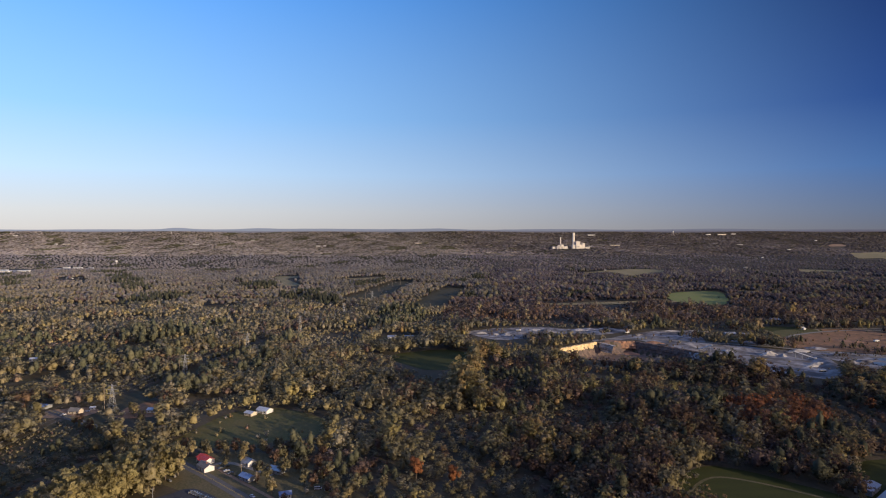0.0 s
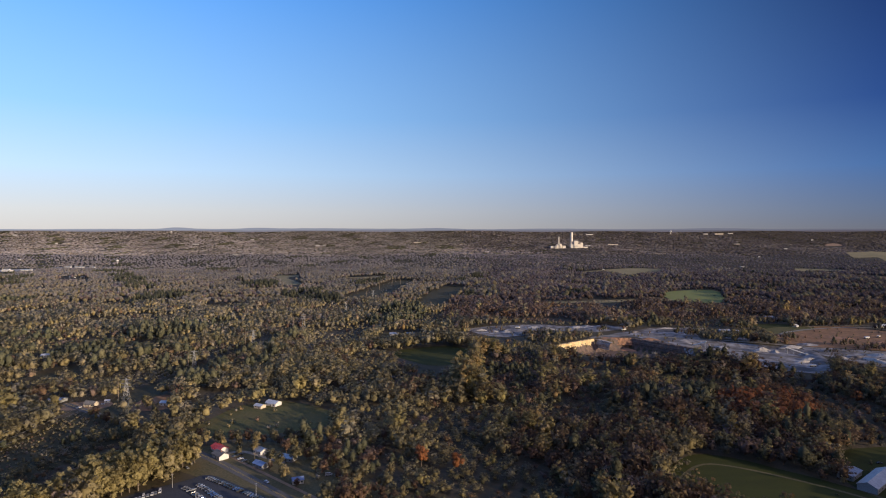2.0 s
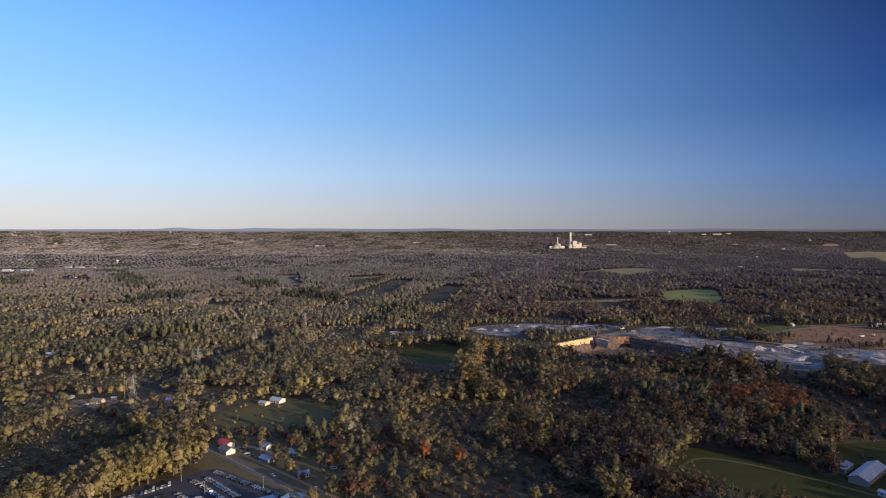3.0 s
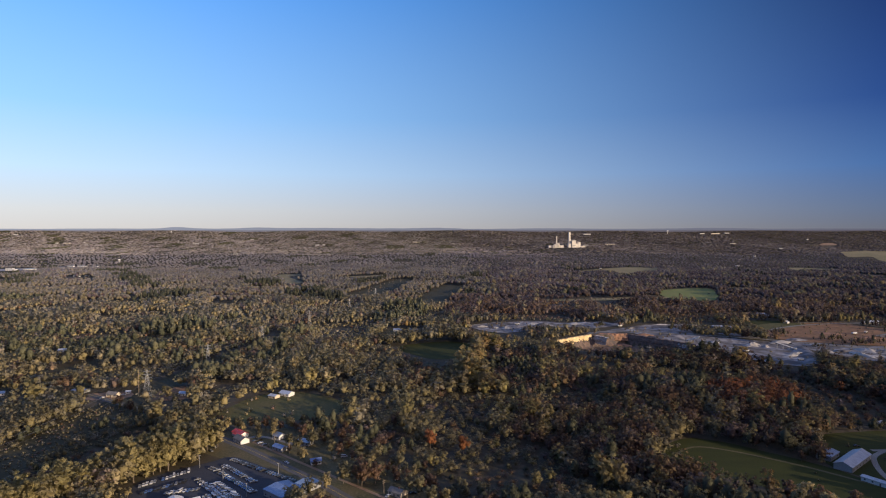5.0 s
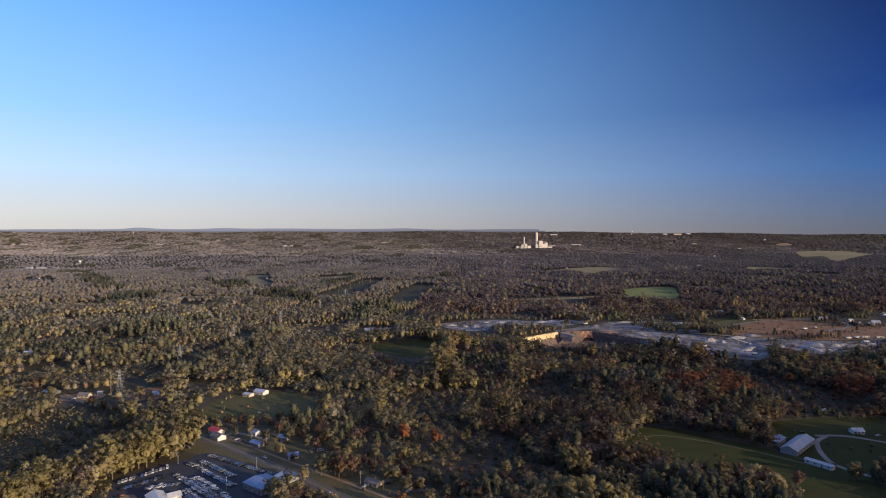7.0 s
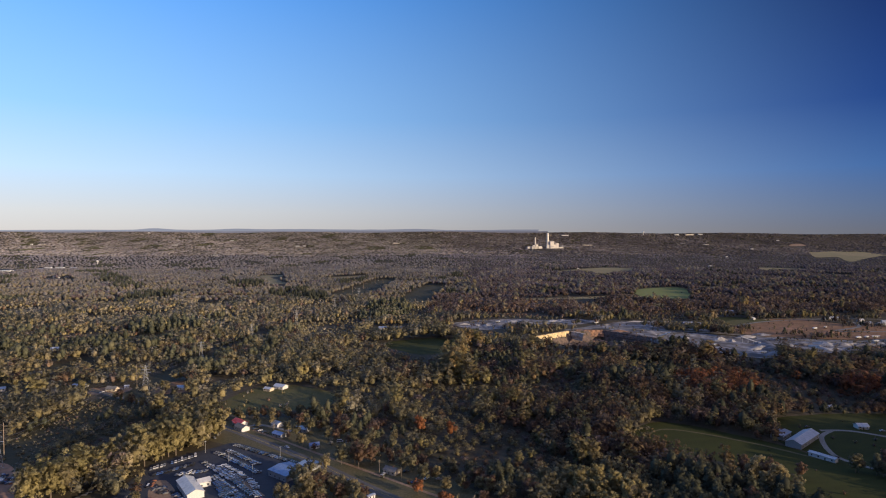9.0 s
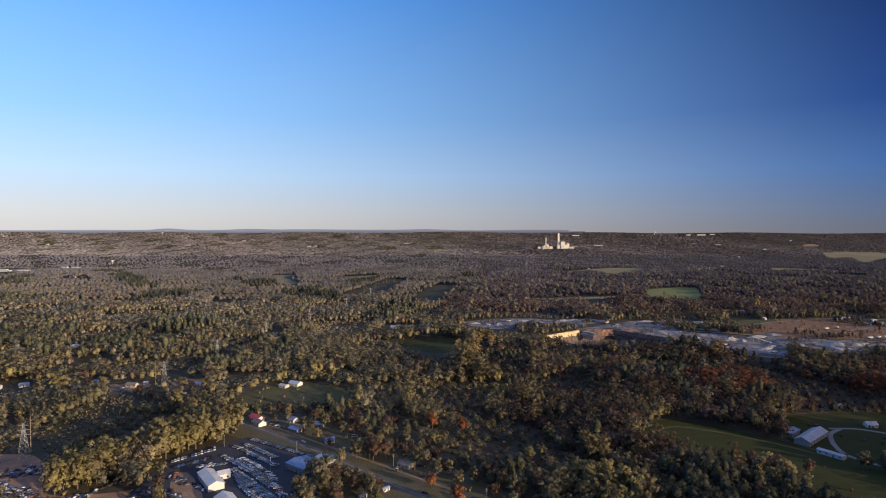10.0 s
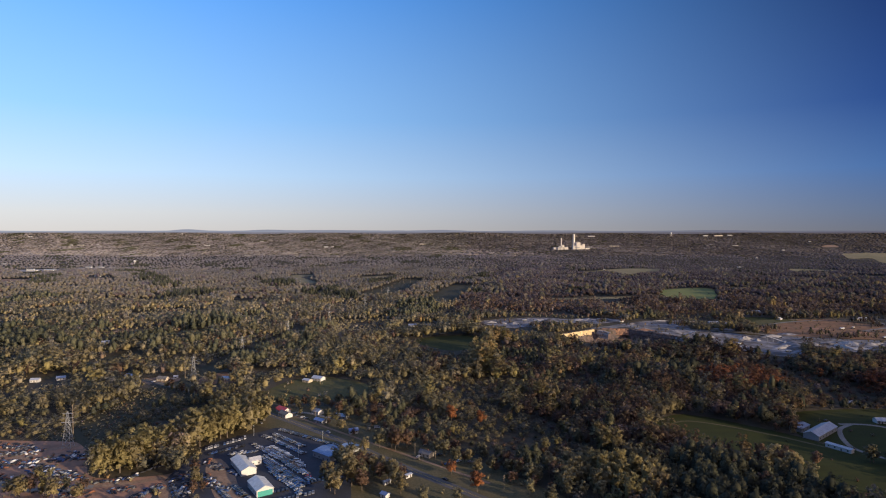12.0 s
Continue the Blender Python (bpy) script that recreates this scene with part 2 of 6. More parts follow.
MAT = dict(
    foliage=foliage_material(),
    bark=surface("bark", (0.10, 0.08, 0.06), (0.17, 0.14, 0.11), (0.07, 0.055, 0.045), (0.3, 3), bump=0.03),
    ground=surface("woodland_floor", (0.052, 0.042, 0.028), (0.074, 0.058, 0.040), (0.042, 0.040, 0.024), (0.012, 0.25), bump=0.2),
    # scrub darker than dry grass, with the shade of its ground put in
    scrubland=surface("shaded_scrubby_grass", (0.030, 0.030, 0.014), (0.042, 0.040, 0.020), (0.058, 0.046, 0.026), (0.05, 0.35), bump=0.15),
    pasture=surface("worn_pasture", (0.075, 0.068, 0.026), (0.048, 0.056, 0.018), (0.10, 0.082, 0.036), (0.035, 0.4), bump=0.08),
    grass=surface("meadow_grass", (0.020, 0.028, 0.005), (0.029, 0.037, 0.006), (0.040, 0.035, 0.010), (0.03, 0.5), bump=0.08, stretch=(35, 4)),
    drygrass=surface("dry_grass", (0.088, 0.072, 0.036), (0.055, 0.054, 0.024), (0.12, 0.096, 0.052), (0.05, 0.6), bump=0.08),
    crop=surface("bright_crop", (0.12, 0.155, 0.04), (0.145, 0.165, 0.045), (0.17, 0.15, 0.065), (0.01, 0.1)),
    stubble=surface("stubble_field", (0.25, 0.19, 0.105), (0.18, 0.15, 0.078), (0.13, 0.125, 0.055), (0.012, 0.15)),
    asphalt=surface("old_asphalt", (0.038, 0.040, 0.047), (0.050, 0.052, 0.059), (0.030, 0.032, 0.038), (0.06, 1.2), 0.85, bump=0.01),
    roadtop=surface("road_asphalt", (0.085, 0.080, 0.074), (0.105, 0.098, 0.09), (0.070, 0.066, 0.062), (0.05, 0.9), 0.85),
    gravel=surface("pale_gravel", (0.17, 0.155, 0.135), (0.23, 0.21, 0.18), (0.13, 0.12, 0.10), (0.06, 0.8), bump=0.05),
    dirt=surface("brown_dirt", (0.22, 0.145, 0.09), (0.28, 0.19, 0.12), (0.16, 0.10, 0.065), (0.05, 0.6), bump=0.05),
    redsoil=surface("red_clay_soil", (0.27, 0.145, 0.088), (0.36, 0.20, 0.125), (0.14, 0.092, 0.062), (0.03, 0.12), bump=0.08),
    redclay=surface("lit_red_clay", (0.19, 0.098, 0.052), (0.25, 0.135, 0.072), (0.10, 0.072, 0.042), (0.04, 0.15), bump=0.08),
    # brown rock with the shade of the pit put into its colour
    darkrock=surface("shaded_brown_rock", (0.10, 0.075, 0.065), (0.16, 0.11, 0.085), (0.07, 0.06, 0.06), (0.06, 0.3), bump=0.4),
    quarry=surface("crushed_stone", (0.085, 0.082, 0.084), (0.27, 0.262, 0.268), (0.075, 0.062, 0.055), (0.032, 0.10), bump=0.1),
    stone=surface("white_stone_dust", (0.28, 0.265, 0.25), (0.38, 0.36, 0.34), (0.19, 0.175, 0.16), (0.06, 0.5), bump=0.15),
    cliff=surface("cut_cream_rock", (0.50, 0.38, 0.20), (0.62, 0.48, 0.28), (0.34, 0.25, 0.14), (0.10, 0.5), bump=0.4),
    white=paint("white_siding", (0.56, 0.55, 0.53)),
    cream=paint("cream_siding", (0.50, 0.43, 0.33)),
    greywall=paint("grey_siding", (0.26, 0.265, 0.27)),
    brick=paint("red_brick_wall", (0.30, 0.13, 0.09), 0.85, 0.2),
    redroof=ribbed("red_sheet_roof", (0.55, 0.05, 0.035), 3.0),
    whiteroof=ribbed("white_sheet_roof", (0.46, 0.46, 0.46), 3.0),
    creamroof=ribbed("cream_sheet_roof", (0.66, 0.62, 0.54), 3.0),
    paleroof=ribbed("galvanised_roof", (0.34, 0.355, 0.38), 3.0, 0.35, 0.5),
    blueroof=ribbed("blue_sheet_roof", (0.16, 0.21, 0.34), 3.0),
    shingle=surface("grey_shingles", (0.13, 0.125, 0.12), (0.18, 0.17, 0.16), (0.10, 0.095, 0.09), (0.3, 3), bump=0.03),
    tealwall=paint("teal_paint", (0.05, 0.30, 0.26)),
    glass=paint("dark_window_glass", (0.03, 0.035, 0.045), 0.08, 0.6, 0.0, 0.0),
    door=paint("dark_door", (0.10, 0.08, 0.07)),
    steel=paint("galvanised_steel", (0.42, 0.43, 0.44), 0.5, 0.4, 0.6),
    wood=paint("weathered_pole_wood", (0.24, 0.19, 0.14), 0.85, 0.2),
    tyre=paint("black_rubber", (0.02, 0.02, 0.02), 0.8, 0.2),
    wire=paint("aluminium_wire", (0.25, 0.25, 0.26), 0.5, 0.4, 0.6),
    concrete=surface("pale_concrete", (0.52, 0.48, 0.42), (0.58, 0.54, 0.48), (0.43, 0.40, 0.36), (0.02, 0.1)),
    yellowpaint=paint("yellow_machine_paint", (0.60, 0.36, 0.04)),
    line_yellow=paint("yellow_road_line", (0.50, 0.34, 0.05), 0.8, 0.2),
)


# ---- small tools ----
def part(name, bm, material, parent=None, label="", smooth=False):
    me = bpy.data.meshes.new(name)
    bm.to_mesh(me)
    bm.free()
    me.materials.append(material)
    if smooth:
        for p in me.polygons:
            p.use_smooth = True
    ob = new(name, me)
    if parent:
        ob.parent = parent
    return tagged(ob, label)


def thing(name, m, label, category, group="", kind=""):
    ob = new(name)
    ob.matrix_basis = m
    return tagged(ob, label, category, group, kind)


def box(bm, x0, y0, z0, x1, y1, z1, bevel=0.0):
    r = bmesh.ops.create_cube(bm, size=1.0, matrix=Matrix.Translation(((x0 + x1) / 2, (y0 + y1) / 2, (z0 + z1) / 2)) @ Matrix.Diagonal((x1 - x0, y1 - y0, z1 - z0, 1)))
    if bevel:
        edges = {e for v in r["verts"] for e in v.link_edges}
        bmesh.ops.bevel(bm, geom=list(edges), offset=bevel, segments=1, affect="EDGES")
    return bm


def boxes(*rows, bevel=0.0):
    bm = bmesh.new()
    for r in rows:
        box(bm, *r, bevel=bevel)
    return bm


def tube(bm, a, b, r0, r1, sides=8):
    a, b = Vector(a), Vector(b)
    m = Matrix.Translation((a + b) / 2) @ (b - a).to_track_quat("Z", "Y").to_matrix().to_4x4()
    bmesh.ops.create_cone(bm, cap_ends=True, segments=sides, radius1=r0, radius2=r1, depth=(b - a).length, matrix=m)
    return bm


def prism(bm, outline, z0, z1):
    """A solid over a plan outline."""
    low, top = [bm.verts.new((x, y, z0)) for x, y in outline], [bm.verts.new((x, y, z1)) for x, y in outline]
    n = len(low)
    for i in range(n):
        bm.faces.new((low[i], low[(i + 1) % n], top[(i + 1) % n], top[i]))
    bm.faces.new(top), bm.faces.new(low[::-1])
    return bm


def raw_mesh(name, co, tri, material, puff=None, **values):
    """A mesh from arrays of corners and triangles, with a value per corner for each keyword."""
    me = bpy.data.meshes.new(name)
    me.vertices.add(len(co)), me.loops.add(3 * len(tri)), me.polygons.add(len(tri))
    me.vertices.foreach_set("co", np.ascontiguousarray(co, np.float32).ravel())
    me.loops.foreach_set("vertex_index", np.ascontiguousarray(tri, np.int32).ravel())
    me.polygons.foreach_set("loop_start", np.arange(0, 3 * len(tri), 3, dtype=np.int32))
    me.update(calc_edges=True)
    for key, v in values.items():
        me.attributes.new(key, "FLOAT", "POINT").data.foreach_set("value", np.ascontiguousarray(v, np.float32))
    if puff is not None:
        me.attributes.new("puff", "FLOAT_VECTOR", "POINT").data.foreach_set("vector", np.ascontiguousarray(puff, np.float32).ravel())
    me.materials.append(material)
    return me


# ---- the lie of the land ----
PIT = [(171.1, 880.1), (236.3, 929.4), (297.2, 945), (345, 890), (374, 840), (345, 800), (297.2, 791.7), (203, 806.2)]
HALL = [(379.9, 930.9), (472.7, 887.4), (524.9, 838.1), (500.2, 748.2), (456.8, 701.8), (414.7, 725), (352.3, 812)]


def inside(x, y, poly):
    x, y = np.asarray(x, float), np.asarray(y, float)
    hit = np.zeros(np.broadcast(x, y).shape, bool)
    for (ax, ay), (bx, by) in zip(poly, poly[1:] + poly[:1]):
        if ay != by:
            hit ^= ((ay > y) != (by > y)) & (x < (bx - ax) * (y - ay) / (by - ay) + ax)
    return hit


def from_line(x, y, pts):
    """Distance to a polyline."""
    best = np.full(np.broadcast(x, y).shape, 1e9)
    for (ax, ay), (bx, by) in zip(pts, pts[1:]):
        dx, dy = bx - ax, by - ay
        t = np.clip(((x - ax) * dx + (y - ay) * dy) / (dx * dx + dy * dy), 0, 1)
        best = np.minimum(best, np.hypot(x - ax - t * dx, y - ay - t * dy))
    return best


def height(x, y):
    x, y = np.asarray(x, float), np.asarray(y, float)
    roll = np.clip((np.hypot(x, y) - 1300) / 1300, 0, 1)
    z = roll * (6 * np.sin(x / 450 + 1.3) * np.sin(y / 390 + 0.4) + 4 * np.sin(x / 190 + y / 250))
    # far land rises to eye level, shaped to fit the camera's view and range
    z = z + 54 * (np.clip(y - 1900, 0, 3000) / 2000) ** 2.84
    for poly, deep, wall in ((PIT, 17.0, 10.0), (HALL, 4.0, 17.0)):
        near = inside(x, y, poly)
        if near.any():
            edge = from_line(x, y, poly + poly[:1])
            z = z - near * deep * np.clip(edge / wall, 0, 1)
    return z


def at(x, y, rz=0.0, dz=0.0):
    return pose(x, y, float(height(x, y)) + dz, 0, 0, rz)


def rounded(poly, step, wobble, seed):
    """A smooth, slightly uneven outline through the corners of a plan."""
    out, n = [], len(poly)
    for i in range(n):
        p0, p1, p2, p3 = (Vector(poly[(i + k) % n]) for k in (-1, 0, 1, 2))
        m = max(2, int((p2 - p1).length / step))
        for k in range(m):
            t = k / m
            p = 0.5 * (2 * p1 + (p2 - p0) * t + (2 * p0 - 5 * p1 + 4 * p2 - p3) * t * t + (3 * p1 - p0 - 3 * p2 + p3) * t ** 3)
            w = noise.noise_vector((p.x / (3 * step), p.y / (3 * step), seed)) * wobble
            out.append((p.x + w.x, p.y + w.y))
    return out


LAID = []


def sheet(name, poly, material, label, category, lift=0.05, step=8.0, wobble=2.0, grid=0.0, smooth=True):
    """A patch of ground cover that lies on the land, each a little above the one before."""
    lift += 0.006 * len(LAID)
    LAID.append(name)
    edge = rounded(poly, step, wobble, len(name) * 1.7) if smooth else list(poly)
    pts = list(edge)
    if grid:
        xs, ys = [p[0] for p in edge], [p[1] for p in edge]
        gx, gy = np.meshgrid(np.arange(min(xs), max(xs), grid), np.arange(min(ys), max(ys), grid))
        gx, gy = gx.ravel(), gy.ravel()
        ok = inside(gx, gy, edge)
        pts += list(zip(gx[ok].tolist(), gy[ok].tolist()))
    n = len(edge)
    vs, _, fs, *_ = geometry.delaunay_2d_cdt([Vector(p) for p in pts], [(i, (i + 1) % n) for i in range(n)], [], 1, 1e-4)
    xy = np.array([tuple(v) for v in vs])
    zz = height(xy[:, 0], xy[:, 1]) + lift
    me = bpy.data.meshes.new(name)
    me.from_pydata([(x, y, z) for (x, y), z in zip(xy.tolist(), zz.tolist())], [], [list(f) for f in fs])
    me.materials.append(material)
    me.update()
    if sum(p.normal.z for p in me.polygons) < 0:
        me.flip_normals()
    return tagged(new(name, me), label, category, kind="structure")


def ribbon(name, pts, width, material, label, category, lift=0.08, parent=None, offset=0.0, kind="structure"):
    """A strip of even width along a curved line on the land."""
    fine = []
    for i in range(len(pts) - 1):
        p0, p1, p2, p3 = (Vector(pts[min(max(i + k, 0), len(pts) - 1)]) for k in (-1, 0, 1, 2))
        for k in range(8):
            t = k / 8
            fine.append(0.5 * (2 * p1 + (p2 - p0) * t + (2 * p0 - 5 * p1 + 4 * p2 - p3) * t * t + (3 * p1 - p0 - 3 * p2 + p3) * t ** 3))
    fine.append(Vector(pts[-1]))
    bm = bmesh.new()
    rows = []
    for i, p in enumerate(fine):
        d = (fine[min(i + 1, len(fine) - 1)] - fine[max(i - 1, 0)]).normalized()
        s = Vector((-d.y, d.x))
        rows.append([bm.verts.new((*(q := p + s * (offset + k * width / 2)), float(height(q.x, q.y)) + lift)) for k in (-1, 1)])
    for a, b in zip(rows, rows[1:]):
        bm.faces.new((a[0], b[0], b[1], a[1]))
    bmesh.ops.recalc_face_normals(bm, faces=bm.faces)
    ob = part(name, bm, material, parent, "" if parent else label)
    return ob if parent else tagged(ob, label, category, kind=kind)


# the ground: one sheet, lifted far off to meet the horizon in the camera's view
gx = np.unique(np.concatenate([np.arange(-4400, -600, 60), np.arange(-600, 120, 24), np.arange(120, 600, 7), np.arange(600, 1000, 24), np.arange(1000, 4401, 60)]))
gy = np.unique(np.concatenate([np.arange(-1200, 700, 30), np.arange(700, 990, 7), np.arange(990, 1700, 30), np.arange(1700, 4871, 45), [4870]]))
GX, GY = np.meshgrid(gx, gy)
co = np.stack([GX.ravel(), GY.ravel(), height(GX, GY).ravel()], 1)
i = (np.arange(len(gy) - 1)[:, None] * len(gx) + np.arange(len(gx) - 1)).ravel()
tri = np.concatenate([np.stack([i, i + 1, i + len(gx) + 1], 1), np.stack([i, i + len(gx) + 1, i + len(gx)], 1)])
tagged(new("ground", raw_mesh("ground", co, tri, MAT["ground"])), "rolling woodland floor of brown leaf litter reaching the horizon", "ground", kind="structure")

# ---- roads, fields, yards ----
ROAD = [(-379.9, 577.1), (-326.2, 540.9), (-269.7, 503.1), (-226.2, 471.2), (-188.5, 439.3), (-159.5, 414.7), (-97.1, 356.7), (-50.8, 308.8), (-10.2, 269.7), (58, 203), (159.5, 101.5)]
HOUSE_FIELD = [(-220.4, 479.9), (-217.5, 524.9), (-205.9, 564), (-188.5, 582.9), (-152.2, 582.9), (-110.2, 551), (-107.3, 510.4), (-140.7, 490.1), (-174, 478.5)]
LOT = [(-218.9, 342.2), (-205.9, 371.2), (-179.8, 392.9), (-168.2, 401.6), (-131.9, 375.6), (-104.4, 350.9), (-98.6, 326.2), (-89.9, 290), (-95.7, 239.2), (-203, 239.2)]
JUNK = [(-435, 356.7), (-350.9, 368.3), (-311.8, 352.3), (-271.1, 294.3), (-217.5, 297.2), (-203, 275.5), (-203, 232), (-348, 232), (-435, 275.5)]
CORRIDOR = [(-327.7, 217.5), (-332.1, 362.5), (-323.3, 572.8), (-305.9, 704.7), (-279.8, 855.5), (-263.9, 928)]
CLEARED = [(-307.4, 356.7), (-284.2, 420.5), (-269.7, 471.2), (-292.9, 539.4), (-348, 548.1), (-356.7, 435), (-362.5, 371.2)]
MEADOW = [(150.8, 392.9), (189.9, 439.3), (220.4, 430.6), (245, 407.4), (272.6, 378.4), (288.6, 346.6), (311.8, 311.8), (311.8, 232), (240.7, 253.8), (227.7, 298.7), (205.9, 348), (175.4, 365.4)]
YARD = [(275.5, 385.7), (297.2, 432.1), (327.7, 452.4), (435, 449.5), (435, 348), (348, 330.6), (310.3, 321.9), (290, 327.7), (285.6, 359.6)]
MIDFIELD = [(-74, 826.5), (-36.2, 865.6), (13, 875.8), (44.9, 829.4), (14.5, 756.9), (-27.6, 754)]
MIDHOUSE = [(-116, 974.4), (-84.1, 1000.5), (-36.2, 991.8), (-31.9, 962.8), (-87, 949.8)]
QLEFT = [(40.6, 1022.2), (65.2, 1051.2), (101.5, 1070.1), (178.3, 1081.7), (224.8, 1061.4), (290, 1075.9), (327.7, 1046.9), (261, 1000.5), (217.5, 1015), (159.5, 980.2), (85.5, 957)]
PLATEAU = [(275.5, 974.4), (326.2, 1015), (382.8, 1046.9), (429.2, 1032.4), (420.5, 968.6), (405, 915), (388, 846), (362, 872), (322, 932), (299, 955), (236.3, 939.6)]
SOIL = [(524.9, 928), (540.9, 988.9), (646.7, 1055.6), (732.2, 1061.4), (783, 986), (928, 942.5), (1015, 870), (870, 855.5), (681.5, 833.8), (594.5, 855.5), (536.5, 877.2)]
DUMP = [(530.7, 867.1), (594.5, 846.8), (681.5, 823.6), (812, 833.8), (768.5, 761.2), (638, 725), (558.2, 732.2), (530.7, 797.5)]
QLAWN = [(558.2, 1000.5), (568.4, 1080.2), (629.3, 1083.1), (620.6, 1038.2)]
GREEN = [(572, 1420), (585, 1570), (646, 1690), (730, 1745), (790, 1740), (770, 1640), (700, 1470), (640, 1400)]
STUBBLE = [(209, 1432), (276, 1400), (420, 1425), (560, 1455), (560, 1495), (430, 1472), (300, 1440)]
FARFIELD = [(505, 2387), (671, 2448), (729, 2298), (896, 2469), (973, 2591), (882, 2651), (776, 2585), (640, 2490)]
FARFIELD_B = [(2469, 3639), (2296, 3329), (2406, 3301), (2311, 3082), (2385, 3102), (2878, 3500), (2900, 3761), (2723, 3800)]
TANLEFT = [(-647, 2283), (-597, 2170), (-510, 1923), (-465, 1923), (-468, 1968), (-571, 2184), (-532, 2235), (-553, 2297)]
VALLEY = [(-261, 1508), (-174, 2030), (-101.5, 2059), (-130.5, 1740), (-174, 1537)]
VALLEY_B = [(-72.5, 1348.5), (-36.2, 1653), (14.5, 1841.5), (65.2, 1819.8), (29, 1566), (-14.5, 1348.5)]
HOMES = [(-223.3, 429.2), (-176.9, 466.9), (-121.8, 461.1), (-75.4, 420.5), (-29, 362.5), (20.3, 301.6), (65.2, 246.5), (87, 188.5), (29, 174), (-43.5, 217.5), (-89.9, 239.2), (-95.7, 311.8), (-162.4, 388.6)]
TAN_RIDGE = [(-375, 2175), (-297, 2189), (-215, 2245), (-211, 2203), (-291, 2134)]
BROWN_FAR = [(2717, 4231), (2664, 4136), (2777, 4145), (2805, 4240)]
TAN_EAST = [(1588, 2702), (1542, 2570), (1708, 2527), (1744, 2570)]
TAN_EAST_B = [(1641, 2309), (1566, 2167), (1609, 2099), (1693, 2213)]
BROWN_WEST = [(-1635, 2057), (-1515, 1893), (-1440, 1960), (-1486, 2018)]
PALE_WEST = [(-1960, 2570), (-1850, 2480), (-1700, 2480), (-1760, 2600)]
PALE_WEST_B = [(-1760, 2700), (-1700, 2640), (-1560, 2690), (-1580, 2760)]
REDSOIL = [(-306, 556), (-311, 588), (-296, 612), (-284, 600), (-276, 578), (-262, 566), (-280, 556)]
FARM_L = [(-372, 556), (-382, 580), (-348, 588), (-332, 578), (-336, 560)]
STRIP_LINE = [(-609, 754), (-529.2, 790.2), (-464, 833.8), (-391.5, 928), (-355.2, 1015)]
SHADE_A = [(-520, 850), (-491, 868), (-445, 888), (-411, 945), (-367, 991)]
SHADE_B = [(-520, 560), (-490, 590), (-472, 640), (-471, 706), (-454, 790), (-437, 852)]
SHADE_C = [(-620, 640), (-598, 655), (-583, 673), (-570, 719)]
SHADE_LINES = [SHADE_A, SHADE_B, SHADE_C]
STRIP_B_LINE = [(-522, 681.5), (-435, 717.8), (-362.5, 768.5), (-321.9, 826.5)]
LOT_TRAILERS = [(-89.9, 319), (-58, 314.6), (-40.6, 294.3), (-58, 258.1), (-78.3, 275.5)]

sheet("house_meadow", HOUSE_FIELD, MAT["pasture"], "grassy clearing round a pair of pale roofed houses", "field")
sheet("corridor_grass", CLEARED, MAT["scrubland"], "rough grass under the power line", "grass")
ribbon("corridor_strip", CORRIDOR, 36, MAT["scrubland"], "cleared strip of rough grass below the power line", "grass", 0.04)
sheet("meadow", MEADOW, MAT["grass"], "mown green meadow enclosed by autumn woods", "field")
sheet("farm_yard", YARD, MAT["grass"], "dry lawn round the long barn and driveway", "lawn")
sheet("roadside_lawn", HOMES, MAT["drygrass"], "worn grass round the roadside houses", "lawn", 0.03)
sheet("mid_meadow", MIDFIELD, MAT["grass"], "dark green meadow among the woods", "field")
sheet("mid_house_yard", MIDHOUSE, MAT["drygrass"], "yard round a pale house in the woods", "lawn")
sheet("red_soil_patch", REDSOIL, MAT["redclay"], "bare red clay beside the power line", "soil", 0.09)
sheet("farm_dirt_yard", FARM_L, MAT["dirt"], "brown dirt yard round a pale house", "soil", 0.1)
ribbon("wood_strip", STRIP_LINE, 20, MAT["scrubland"], "narrow grassy strip between woods", "grass", 0.05)
ribbon("wood_strip_b", STRIP_B_LINE, 17, MAT["scrubland"], "narrow grassy strip between woods", "grass", 0.05)
# dark strips in tree gaps stand for long bands of shade
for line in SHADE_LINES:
    ribbon("wood_clearing", line, 20, MAT["scrubland"], "long dark grass strip laid for the shade between woods", "grass", 0.09)
sheet("trailer_yard", LOT_TRAILERS, MAT["drygrass"], "rough grass round small trailers", "lawn", 0.06)
ribbon("planting_strip", [(-162, 350), (-145, 328), (-122, 300)], 5, MAT["dirt"], "strip of brown earth between rows of cars", "soil", 0.17)
sheet("scrapyard_ground", JUNK, MAT["redsoil"], "trodden red brown soil of the scrapyard", "soil")
sheet("car_lot", LOT, MAT["asphalt"], "dark worn asphalt of the car lot", "pavement", 0.10, wobble=0.6)
sheet("dirt_yard", [(-162, 245), (-190, 292), (-203, 321.9), (-201, 328), (-188, 321), (-150, 250)], MAT["dirt"], "brown dirt yard among wrecked cars", "soil", 0.14, 4, 1)
sheet("dirt_strip", [(-196, 239.2), (-210, 262), (-219, 286), (-212, 286), (-200, 262), (-188, 239.2)], MAT["dirt"], "strip of pale brown dirt between parked cars", "soil", 0.16, 4, 0.6)
ribbon("scrapyard_track", [(-435, 348), (-368, 338), (-345, 329), (-326, 320), (-307, 310), (-282, 292), (-262, 281), (-237, 286), (-219, 298), (-203, 312)], 6, MAT["dirt"], "pale dirt track through the scrapyard", "track", 0.12)
ribbon("scrapyard_lower_track", [(-380, 310), (-330, 285), (-306, 275), (-282, 272), (-262, 279)], 6, MAT["gravel"], "grey gravel track below the scrapyard", "track", 0.13)
